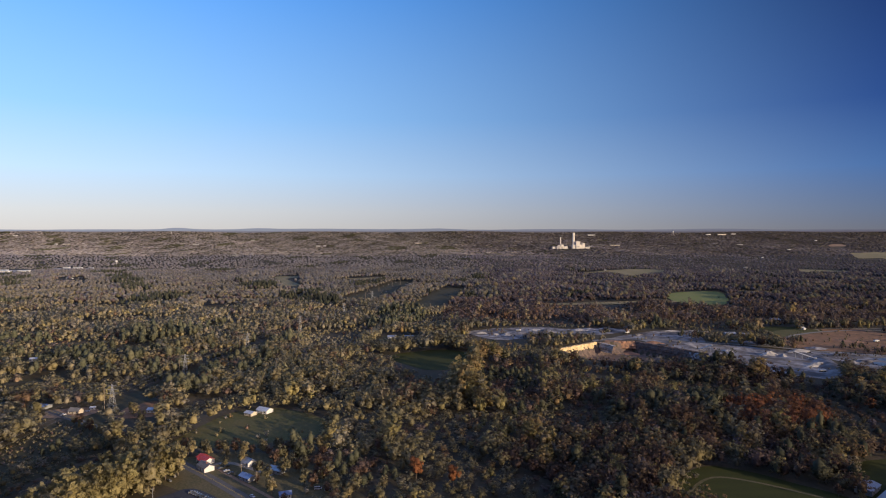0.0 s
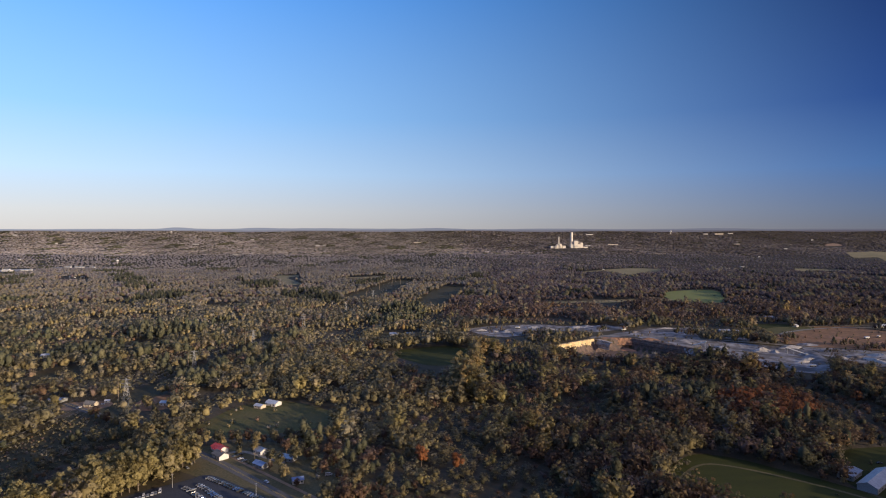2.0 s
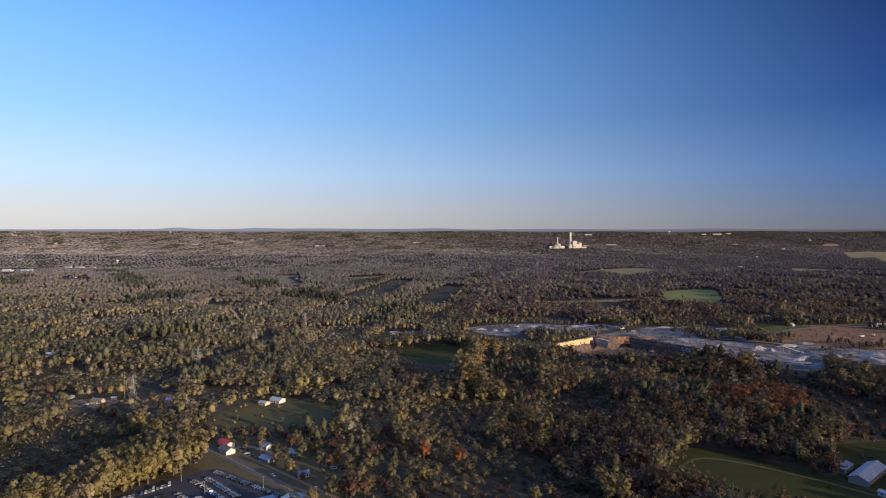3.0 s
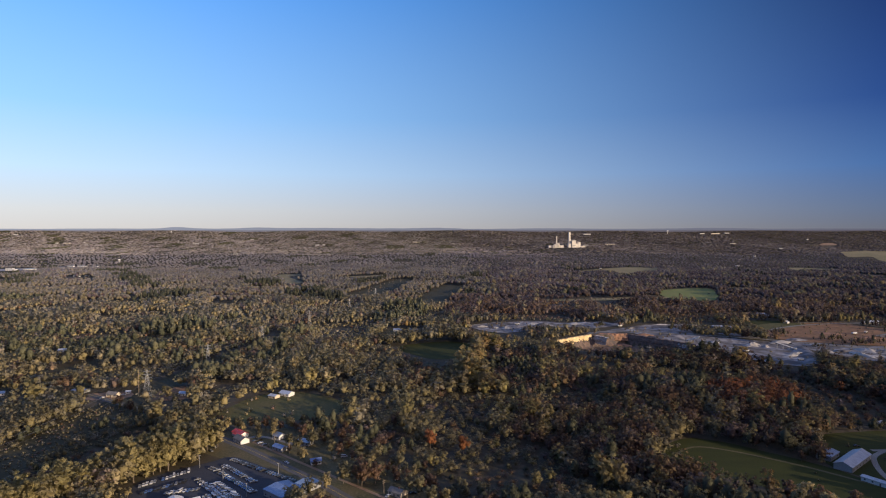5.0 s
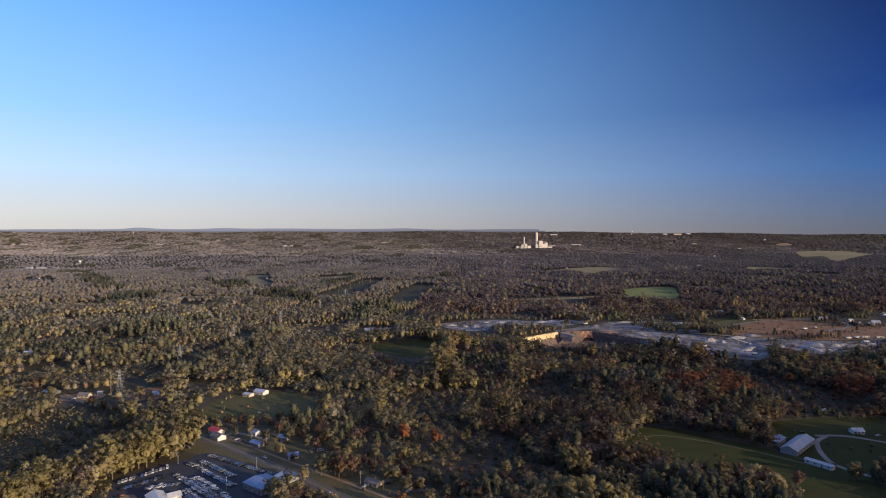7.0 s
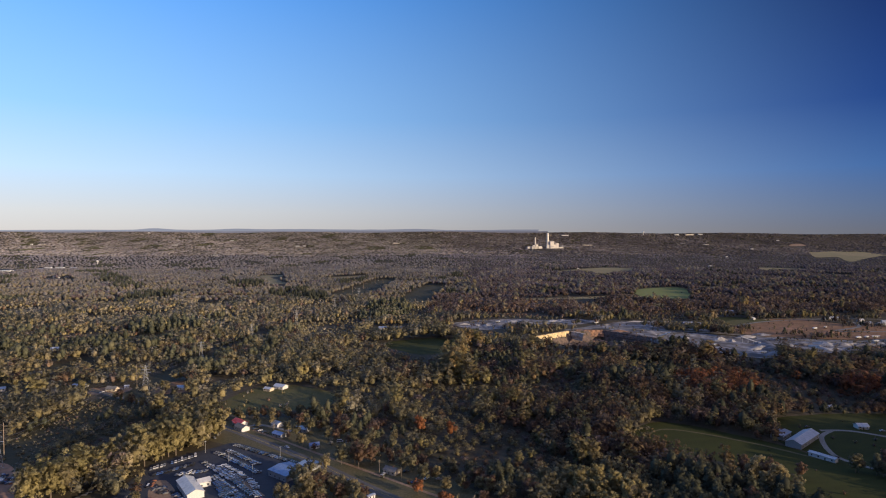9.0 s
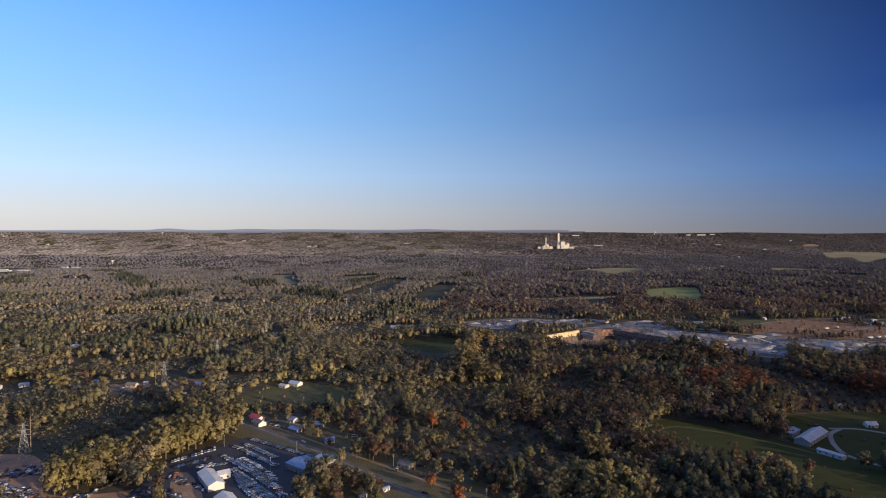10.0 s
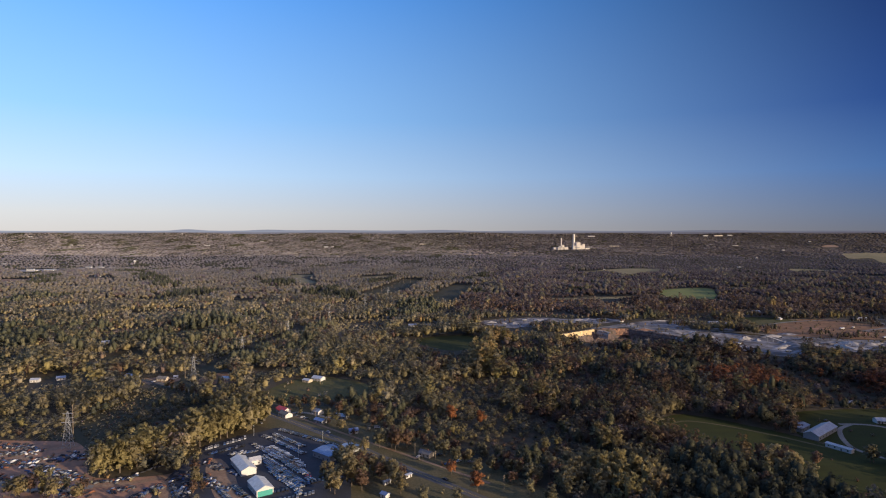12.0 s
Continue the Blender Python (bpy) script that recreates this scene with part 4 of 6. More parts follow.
WORDS = {"pine": "dark green pine in the woods", "green_oak": "green leafed oak in the woods", "olive_oak": "olive green oak turning yellow", "yellow_poplar": "tall yellow green poplar lit by low sun",
         "brown_oak": "brown leafed oak in late autumn", "orange_maple": "orange autumn maple", "golden_poplar": "tall golden brown poplar lit by low sun"}
MODEL = defaultdict(list)


def model_tree(name, seed):
    form, tint, usual = SPECIES[name]
    tree = thing("tree", pose(0, -600 - 30 * seed, 0), WORDS[name], "tree", "trees of the near woods")
    part("trunk", stem(bmesh.new(), usual, usual * 0.016), MAT["bark"], tree)
    v, t, soft = crown(form, seed * 13 + 5, 620, 0.072, True)
    me = raw_mesh("crown", v * (usual * 1.02, usual * 1.02, usual), t, MAT["foliage"], puff=soft, tint=np.full(len(v), tint), tone=np.full(len(v), 0.45 + 0.1 * (seed % 3)))
    new("crown", me).parent = tree
    return tree


for s, name in enumerate(NAMES):
    for v in range(3):
        MODEL[name].append(model_tree(name, s * 3 + v + 1))
used = set()
for q in single:
    tree = MODEL[NAMES[kinds[q]]][int(q) % 3]
    m = pose(nx[q], ny[q], float(height(nx[q], ny[q])), 0, 0, rng.uniform(0, 360))
    k = rng.uniform(0.82, 1.15)
    if tree not in used:
        used.add(tree)
        tree.matrix_basis = m
        tree.scale = (k * 1.15, k * 1.15, k)
    else:
        made = copy_thing(tree, m)
        made.scale = (k * 1.15, k * 1.15, k * rng.uniform(0.9, 1.1))
LONE = [  # trees that stand alone: x, y, kind, height
    (-20.3, 298.7, "orange_maple", 10.8), (-3.8, 269.7, "orange_maple", 14.9), (-63.8, 348, "brown_oak", 17.6), (-76.8, 352.3, "green_oak", 16.2), (-92.8, 288.6, "olive_oak", 20.2),
    (-104.4, 278.4, "olive_oak", 17.6), (-71, 298.7, "olive_oak", 14.9), (-62.4, 294.3, "olive_oak", 13.5), (-79.8, 304.5, "brown_oak", 13.5), (-55.1, 275.5, "yellow_poplar", 12.2),
    (-18.8, 416.1, "orange_maple", 16.2), (7.2, 406, "orange_maple", 14.9), (-40.6, 353.8, "brown_oak", 8.1), (17.4, 287.1, "green_oak", 6.8), (-121.8, 411.8, "green_oak", 12.2),
    (246.5, 313.2, "brown_oak", 12.2), (214.6, 290, "olive_oak", 20.2), (204.4, 295.8, "olive_oak", 17.6), (259.6, 390.1, "brown_oak", 8.1), (269.7, 382.8, "olive_oak", 6.8), (294.3, 321.9, "green_oak", 12.2), (305.9, 313.2, "green_oak", 10.8),
    (-87, 342.2, "olive_oak", 12.2), (-95.7, 330.6, "green_oak", 13.5), (-98.6, 311.8, "green_oak", 16.2), (-192.8, 278.4, "olive_oak", 10.8), (-197.2, 290, "olive_oak", 9.5), (-189.9, 266.8, "brown_oak", 9.5),
    (-39.1, 249.4, "green_oak", 13.5), (-17.4, 249.4, "green_oak", 12.2), (-285.6, 263.9, "yellow_poplar", 16.2), (-275.5, 258.1, "olive_oak", 14.9), (-297.2, 258.1, "olive_oak", 16.2), (-259.6, 256.6, "olive_oak", 12.2), (-298.7, 269.7, "olive_oak", 9.5),
    (-297.2, 568.4, "yellow_poplar", 12.2), (-288.6, 558.2, "olive_oak", 13.5), (-263.9, 551, "olive_oak", 14.9), (-272.6, 539.4, "green_oak", 12.2), (-101.5, 379.9, "brown_oak", 6.8), (-249.4, 461.1, "olive_oak", 13.5), (-214.6, 435, "green_oak", 12.2),
    (-207.3, 429.2, "olive_oak", 10.8), (-203, 449.5, "green_oak", 13.5), (-105.8, 429.2, "brown_oak", 8.1), (-89.9, 420.5, "brown_oak", 8.1)]
for k in range(26):
    LONE.append((-208 + 4.6 * k, 464 + 5.5 * math.sin(k * 1.9), ("olive_oak", "green_oak", "brown_oak")[k * 5 % 3], 10.0 + 2.5 * math.sin(k * 2.7)))
for k, (x, y) in enumerate(((-160, 438), (-150, 446), (-134, 438), (-112, 440), (-104, 430), (-96, 418), (-88, 402), (-76, 412), (-66, 400), (-60, 388), (-72, 384), (-46, 380), (-36, 366), (-28, 352), (-16, 342), (-4, 330),
                           (8, 318), (20, 300), (-128, 410), (-118, 402), (-132, 424), (-90, 436), (-52, 366), (-120, 452), (-60, 420), (-40, 398), (-22, 374), (2, 350), (16, 330))):
    LONE.append((x, y, ("green_oak", "olive_oak", "brown_oak", "green_oak")[k % 4], 8.0 + 3.0 * math.sin(k * 2.3)))
for k, (x, y) in enumerate(((292, 322), (303, 316), (315, 322), (330, 318), (345, 325), (360, 320), (376, 326), (322, 312), (350, 310), (388, 318), (310, 308), (336, 306))):
    LONE.append((x, y, ("green_oak", "pine", "brown_oak")[k % 3], 14 + 2 * math.sin(k)))
for k in range(46):
    t = k / 45
    LONE.append((-128 + 178 * t + 9 * math.sin(k * 2.9), 458 - 200 * t + 11 * math.sin(k * 4.7 + 1), ("green_oak", "brown_oak", "olive_oak", "green_oak", "brown_oak")[k * 3 % 5], 11.0 + 3.0 * math.sin(k * 1.3)))
for k in range(18):
    LONE.append((-330 + 5.2 * k, 534 - 3.6 * k + 3 * math.sin(k * 2.1), ("olive_oak", "green_oak", "yellow_poplar", "brown_oak")[k * 3 % 4], 9.0 + 2.5 * math.sin(k * 1.7)))
for k, (x, y, tall) in enumerate(((-105, 318, 14), (-99, 307, 17), (-88, 280, 19), (-86, 296, 18), (-93, 288, 20), (-82, 284, 16), (-86, 318, 12), (-70, 289, 13), (-65, 291, 14), (-60, 284, 15), (-75, 296, 14), (-56, 286, 13),
                               (-97, 267, 17), (-101, 272, 16), (-54, 268, 14), (-80, 272, 15), (-113, 391, 11), (-71, 360, 14), (-62, 354, 17), (-55, 351, 15), (-67, 352, 13), (-81, 370, 9))):
    LONE.append((x, y, ("olive_oak", "green_oak", "olive_oak", "brown_oak")[k % 4], tall))
for k, (x, y, tall) in enumerate(((214, 311, 18), (215, 300, 20), (216, 288, 18), (222, 296, 17), (204, 282, 18), (209, 321, 15), (202, 296, 19), (226, 286, 14))):
    LONE.append((x, y, ("olive_oak", "brown_oak", "olive_oak", "green_oak")[k % 4], tall))
for k, (x, y, tall) in enumerate(((-212, 330, 8), (-208, 316, 9), (-203, 303, 10), (-199, 291, 9), (-191, 280, 9), (-185, 271, 8), (-306, 289, 10), (-300, 293, 8), (-297, 268, 13), (-308, 264, 12), (-275, 271, 10), (-264, 271, 9))):
    LONE.append((x, y, ("olive_oak", "green_oak", "brown_oak")[k % 3], tall))
for n, (x, y, name, tall) in enumerate(LONE):
    tree = MODEL[name][n % 3]
    k = tall / SPECIES[name][2]
    m = pose(x, y, float(height(x, y)), 0, 0, 77 * n)
    made = copy_thing(tree, m)
    made.scale = (k * 1.1, k * 1.1, k)
    tagged(made, {"orange_maple": "bright orange maple among duller trees", "brown_oak": "brown oak standing in rough grass", "olive_oak": "olive oak at the edge of the yard",
                  "green_oak": "green oak beside the houses", "yellow_poplar": "yellow green poplar at the edge of the yard", "pine": "dark green pine beside the meadow"}[name], group="single trees")
for trees in MODEL.values():
    for tree in trees:
        if tree not in used:
            for o in (*tree.children_recursive, tree):
                bpy.data.objects.remove(o)
NEAR = {f: [crown(f, 340 + 7 * i, 164, 0.078, True) for i in range(5)] for f in FORMS}
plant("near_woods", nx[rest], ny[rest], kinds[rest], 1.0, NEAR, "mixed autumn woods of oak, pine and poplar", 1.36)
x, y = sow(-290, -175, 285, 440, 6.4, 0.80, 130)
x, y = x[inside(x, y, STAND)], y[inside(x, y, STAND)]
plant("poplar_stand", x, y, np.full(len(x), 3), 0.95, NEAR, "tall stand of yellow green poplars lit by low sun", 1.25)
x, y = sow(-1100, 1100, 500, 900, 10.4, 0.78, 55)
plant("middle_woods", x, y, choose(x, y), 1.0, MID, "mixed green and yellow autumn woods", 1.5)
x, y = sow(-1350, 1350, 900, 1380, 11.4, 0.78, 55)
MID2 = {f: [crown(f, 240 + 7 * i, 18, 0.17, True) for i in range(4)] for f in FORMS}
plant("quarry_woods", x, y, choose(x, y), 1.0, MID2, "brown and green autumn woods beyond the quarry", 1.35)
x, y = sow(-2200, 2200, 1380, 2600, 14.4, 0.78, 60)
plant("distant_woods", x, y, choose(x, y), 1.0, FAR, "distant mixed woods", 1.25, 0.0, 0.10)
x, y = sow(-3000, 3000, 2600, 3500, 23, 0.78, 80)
plant("far_woods", x, y, choose(x, y), 0.6, FAR, "far woods greyed by painted haze", 2.2, 0.0, 0.08)
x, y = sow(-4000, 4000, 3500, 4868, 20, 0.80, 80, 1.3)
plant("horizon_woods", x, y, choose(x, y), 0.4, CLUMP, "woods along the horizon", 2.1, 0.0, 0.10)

# groves left standing inside the quarry
qx, qy = [], []
for cx, cy, rx, ry, rz, count in ((188, 968, 62, 15, 8, 95), (150, 925, 30, 12, 38, 20), (270, 1012, 14, 8, 0, 8), (455, 968, 75, 22, -8, 120), (540, 930, 26, 8, -15, 22), (505, 1000, 40, 14, 0, 40), (330, 905, 26, 5, 0, 10),
                                  (560, 835, 30, 8, 0, 22), (640, 850, 50, 8, 10, 36), (600, 880, 26, 6, -10, 14), (720, 905, 40, 6, 0, 20), (800, 960, 50, 9, -12, 34), (690, 1062, 60, 7, 5, 34), (775, 1010, 36, 7, -30, 22), (660, 760, 60, 10, 8, 50), (530, 735, 30, 9, 20, 26), (760, 800, 40, 10, 0, 30)):
    r, a = np.sqrt(rng.random(count)), rng.uniform(0, 6.28, count)
    c, s = math.cos(radians(rz)), math.sin(radians(rz))
    ex, ey = rx * r * np.cos(a), ry * r * np.sin(a)
    qx.append(cx + c * ex - s * ey), qy.append(cy + s * ex + c * ey)
qx, qy = np.concatenate(qx), np.concatenate(qy)
plant("quarry_groves", qx, qy, rng.choice([0, 1, 2, 4, 4, 4], len(qx)), 0.6, MID, "low brown and green trees inside the quarry", 1.1, 0.15)

# low scrub on the rough ground
sx, sy = [], []
for poly, count in ((CLEARED, 420), (JUNK, 40), (HOUSE_FIELD, 14), (MEADOW, 10), (QLEFT, 50), (PLATEAU, 25), (SOIL, 150), (DUMP, 260), (HALL, 25), (PIT, 60), (HOMES, 60), (YARD, 18), (STUBBLE, 40), (VALLEY, 40), (TANLEFT, 40), (GREEN, 6)):
    px, py = np.array(poly).T
    bx, by = rng.uniform(px.min(), px.max(), count * 3), rng.uniform(py.min(), py.max(), count * 3)
    ok = inside(bx, by, poly) & (from_line(bx, by, ROAD) > 11) & ~inside(bx, by, LOT)
    sx.append(bx[ok][:count]), sy.append(by[ok][:count])
sx, sy = np.concatenate(sx), np.concatenate(sy)
plant("scrub", sx, sy, rng.choice([1, 2, 2, 4], len(sx)), 0.3, {f: [(v * (1.6, 1.6, 1.0) - (0, 0, 0.22), t, soft) for v, t, soft in MID2["oak"]] for f in FORMS}, "low green and brown scrub on rough ground", 1.0, 0.1, 0.4)

# ---- houses and sheds ----
def house(name, x, y, rz, long, wide, wall_h, rise_h, roof, wall, label, category="house", windows=3, door=True, chimney=False, porch=0.0, group="", gable=None):
    h = thing(name, at(x, y, rz), label, category, group)
    a, b, e = long / 2, wide / 2, 0.45
    bm = bmesh.new()
    ends = [[bm.verts.new(v) for v in ((s * a, -b, -0.4), (s * a, b, -0.4), (s * a, b, wall_h), (s * a, 0, wall_h + rise_h), (s * a, -b, wall_h))] for s in (-1, 1)]
    bm.faces.new(ends[0][::-1]), bm.faces.new(ends[1])
    for k in (0, 1, 4):
        j = (k + 1) % 5
        if k != 0:
            bm.faces.new((ends[0][k], ends[0][j], ends[1][j], ends[1][k]))
    bm.faces.new((ends[0][2], ends[1][2], ends[1][4], ends[0][4]))
    bmesh.ops.recalc_face_normals(bm, faces=bm.faces)
    part("wall", bm, MAT[wall], h)
    bm = bmesh.new()
    slope = rise_h / b
    for s in (-1, 1):
        pts = [(0.0, wall_h + rise_h + 0.03), (s * (b + e), wall_h - slope * e + 0.03), (s * (b + e), wall_h - slope * e + 0.2), (0.0, wall_h + rise_h + 0.2)]
        low, top = [[bm.verts.new((q * (a + e), p[0], p[1])) for p in pts] for q in (-1, 1)]
        bm.faces.new(low), bm.faces.new(top[::-1])
        for k in range(4):
            bm.faces.new((low[k], low[(k + 1) % 4], top[(k + 1) % 4], top[k]))
    bmesh.ops.recalc_face_normals(bm, faces=bm.faces)
    part("roof", bm, MAT[roof], h)
    for s in (-1, 1):
        for k in range(windows):
            cx = -a + long * (k + 0.5) / windows
            if door and s == -1 and k == windows // 2:
                d = part("door", boxes((cx - 0.5, s * b - 0.05, 0, cx + 0.5, s * b + 0.05, 2.05)), MAT["door"], h)
                part("handle", boxes((cx + 0.33, s * b - 0.12, 0.98, cx + 0.42, s * b - 0.05, 1.06)), MAT["steel"], d)
                continue
            w = part("window", boxes((cx - 0.55, s * b - 0.04, 1.0, cx + 0.55, s * b + 0.04, 2.1)), MAT["glass"], h)
            part("sill", boxes((cx - 0.65, s * b - 0.1, 0.9, cx + 0.65, s * b + 0.1, 1.0)), MAT["white"], w)
    if gable:
        part("gable_panel", boxes((a + 0.01, -b * 0.9, 0.1, a + 0.06, b * 0.9, wall_h * 0.85)), MAT[gable], h)
    if chimney:
        part("chimney", boxes((a * 0.3 - 0.4, -0.35, wall_h + rise_h * 0.3, a * 0.3 + 0.4, 0.35, wall_h + rise_h + 0.9)), MAT["brick"], h)
    if porch:
        p = part("porch_roof", boxes((-a * 0.5, -b - porch, wall_h - 0.35, a * 0.5, -b - 0.02, wall_h - 0.2)), MAT[roof], h)
        for q in (-1, 1):
            part("porch_post", boxes((q * a * 0.47 - 0.07, -b - porch + 0.1, 0, q * a * 0.47 + 0.07, -b - porch + 0.24, wall_h - 0.36)), MAT["white"], p)
    return h


house("house", -179.1, 448.8, -43, 14.0, 7.5, 3.0, 1.7, "redroof", "white", "white house with a bright red sheet metal roof", porch=1.8)
house("house", -173.3, 434.3, -44, 12.5, 7.5, 3.0, 2.0, "shingle", "white", "white gabled house with a grey roof beside the road", chimney=True)
house("house", -145, 443.7, -40, 9.5, 7.0, 2.9, 1.8, "paleroof", "white", "small white house with a pale roof in a yard", porch=1.5)
house("house", -137, 416.1, -38, 11.0, 6.0, 2.7, 1.4, "blueroof", "greywall", "low grey house with a bluish roof in shade")
house("house", -119.6, 429.2, -25, 11.0, 7.0, 2.8, 1.6, "paleroof", "greywall", "grey house with a pale sheet roof under trees")
house("house", -103, 387.9, 20, 7.5, 5.0, 2.8, 1.5, "blueroof", "white", "small white house with a blue grey roof")
house("house", -39.1, 334.9, -35, 10.0, 6.5, 2.8, 1.8, "shingle", "cream", "cream roadside house with a dark roof", chimney=True)
house("house", -171.1, 572.8, -28, 13.0, 9.0, 3.0, 1.9, "whiteroof", "white", "white house with a pale roof at the edge of a meadow", porch=2)
house("house", -182, 564, -28, 9.0, 7.0, 2.6, 1.3, "whiteroof", "cream", "small outbuilding with a pale roof beside a house", windows=2)
house("house", -350.9, 570.6, -15, 12.0, 7.0, 3.0, 2.0, "shingle", "cream", "cream farmhouse in a brown dirt yard", porch=2)
house("shed", -340.8, 581.4, 10, 4.5, 3.5, 2.3, 1.0, "whiteroof", "white", "small white shed under trees", "shed", windows=1, door=False)
house("house", -277.7, 573.5, -6, 11.0, 6.5, 2.8, 1.6, "paleroof", "white", "white house beside bare red clay")
house("house", -546.6, 800.4, 20, 10.0, 7.0, 3.0, 1.8, "whiteroof", "white", "white house alone in the woods")
house("house", -494.4, 564, 10, 9.0, 6.5, 2.8, 1.6, "whiteroof", "white", "white house half hidden by woods")
house("house", -471.2, 574.2, 25, 9.0, 6.5, 2.8, 1.6, "paleroof", "white", "pale house half hidden by woods")
house("house", -394.4, 587.2, -12, 15.0, 9.0, 2.6, 1.2, "blueroof", "greywall", "low blue roofed house among trees")
house("house", -82.6, 970, 6, 14.0, 9.0, 3.2, 2.0, "paleroof", "white", "white house with a pale roof beside the far yard")
house("shed", -55.1, 974.4, -4, 14.0, 8.0, 3.0, 1.2, "paleroof", "greywall", "long grey shed beside a far house", "shed", windows=2)
house("house", 367.6, 416.1, -6, 9.0, 7.0, 2.8, 1.8, "whiteroof", "white", "white house beside the farm drive", porch=1.6)
house("shed", 378.4, 474.1, 24, 9.5, 4.0, 2.4, 0.9, "paleroof", "greywall", "grey shed at the edge of the woods", "shed", windows=2, door=False)
house("mobile_home", 286.8, 348.7, -60, 19.0, 5.0, 2.9, 0.7, "whiteroof", "white", "long white mobile home on a grassy bank", "mobile home", windows=4)
house("shed", 307.4, 297.2, 45, 16.0, 9.0, 3.0, 1.4, "blueroof", "greywall", "blue roofed shed at the edge of a meadow", "shed", windows=2)
house("shed", -63.8, 263.2, -40, 5.0, 4.0, 2.4, 0.9, "blueroof", "white", "small shed with a bright blue roof", "shed", windows=1)
for x, y, rz, l in ((-50.8, 294.3, -50, 5.5), (-64.7, 283.5, -50, 5.0), (-76.8, 311, -50, 5.5)):
    house("mobile_home", x, y, rz + 95, l, 2.4, 2.3, 0.3, "whiteroof", "white", "small white trailer among roadside trees", "trailer", windows=2, group="white trailers")
# the long barn and its lean-to; grey walls stand for open sides in shade
barn = house("barn", 294.3, 385, 39, 41.0, 11.8, 4.0, 2.6, "whiteroof", "greywall", "long barn with walls greyed for shade and a ribbed pale metal roof", "barn", windows=6)
house("lean_to", 284.2, 398, 39, 18.0, 10.0, 3.4, 1.2, "paleroof", "greywall", "pale lean-to beside the long barn", "barn", windows=2, door=False)
# buildings of the car lot
house("workshop", -171.0, 309.5, -56, 28.0, 10.5, 4.2, 2.2, "creamroof", "white", "long white workshop with a pale ribbed roof", "workshop", windows=5)
house("workshop", -166.0, 319.5, 34, 8.0, 8.0, 3.6, 1.6, "creamroof", "white", "white cross wing of the workshop", "workshop", windows=2, door=False)
house("workshop", -147.5, 273.0, -56, 20.0, 11.0, 4.4, 2.4, "creamroof", "white", "white shed with a teal front and pale roof", "workshop", windows=4, gable="tealwall")
house("showroom", -112.5, 334.5, -40, 20.0, 18.0, 4.4, 1.2, "blueroof", "greywall", "low car showroom with a bluish metal roof", "showroom", windows=4)
house("showroom", -99.5, 346.0, -40, 11.0, 12.0, 3.8, 0.9, "paleroof", "greywall", "small flat annex of the showroom", "showroom", windows=2, door=False)
# beyond: a church, hamlet and quarry offices
church = house("church", 562.6, 1315.1, 10, 18.0, 9.0, 5.0, 3.5, "shingle", "white", "white country church with a steeple", "church", windows=4)
part("tower", boxes((6.0, -2, 0, 10.0, 2, 11.0)), MAT["white"], church)
part("steeple", tube(bmesh.new(), (8.0, 0, 11.0), (8.0, 0, 19.0), 2.6, 0.05, 4), MAT["shingle"], church)
for x, y, rz, l, roof, wall in ((582.9, 1316.6, 0, 16, "whiteroof", "white"), (597.4, 1313.7, 8, 12, "paleroof", "white"), (777.2, 1046.9, 5, 14, "whiteroof", "cream"), (796, 1054.1, -8, 13, "whiteroof", "white"),
                                (826.5, 1023.7, 20, 12, "whiteroof", "white"), (812, 988.9, 0, 16, "paleroof", "white"), (832.3, 980.2, 14, 14, "paleroof", "greywall"), (858.4, 1000.5, -10, 15, "whiteroof", "white"),
                                (640.9, 1160, 0, 16, "whiteroof", "white"), (655.4, 1152.8, 10, 10, "paleroof", "white"), (632.2, 1054.1, 30, 7, "whiteroof", "white"), (478.5, 1000.5, 5, 18, "paleroof", "greywall"),
                                (500.2, 991.8, 8, 14, "paleroof", "cream"), (1000.5, 1131, 4, 14, "whiteroof", "white"), (957, 1102, 30, 13, "shingle", "white"), (1015, 1058.5, 12, 15, "whiteroof", "cream")):
    house("house", x, y, rz, l, 8.0, 3.2, 2.0, roof, wall, "small pale house of a far hamlet" if wall != "greywall" else "grey far shed with a metal roof", group="hamlet houses")


def hall(x, y, long, deep, tall, wall, label, bays=6):
    h = thing("warehouse", at(x, y), label, "warehouse")
    part("wall", boxes((-long / 2, -deep / 2, -3, long / 2, deep / 2, tall), bevel=0.2), MAT[wall], h)
    part("roof", boxes((-long / 2 - 0.5, -deep / 2 - 0.5, tall, long / 2 + 0.5, deep / 2 + 0.5, tall + 0.8)), MAT["paleroof"], h)
    for k in range(bays):
        c = -long / 2 + long * (k + 0.5) / bays
        part("loading_door", boxes((c - 2, -deep / 2 - 0.15, 0, c + 2, -deep / 2 + 0.1, 4)), MAT["greywall"], h)
    return h


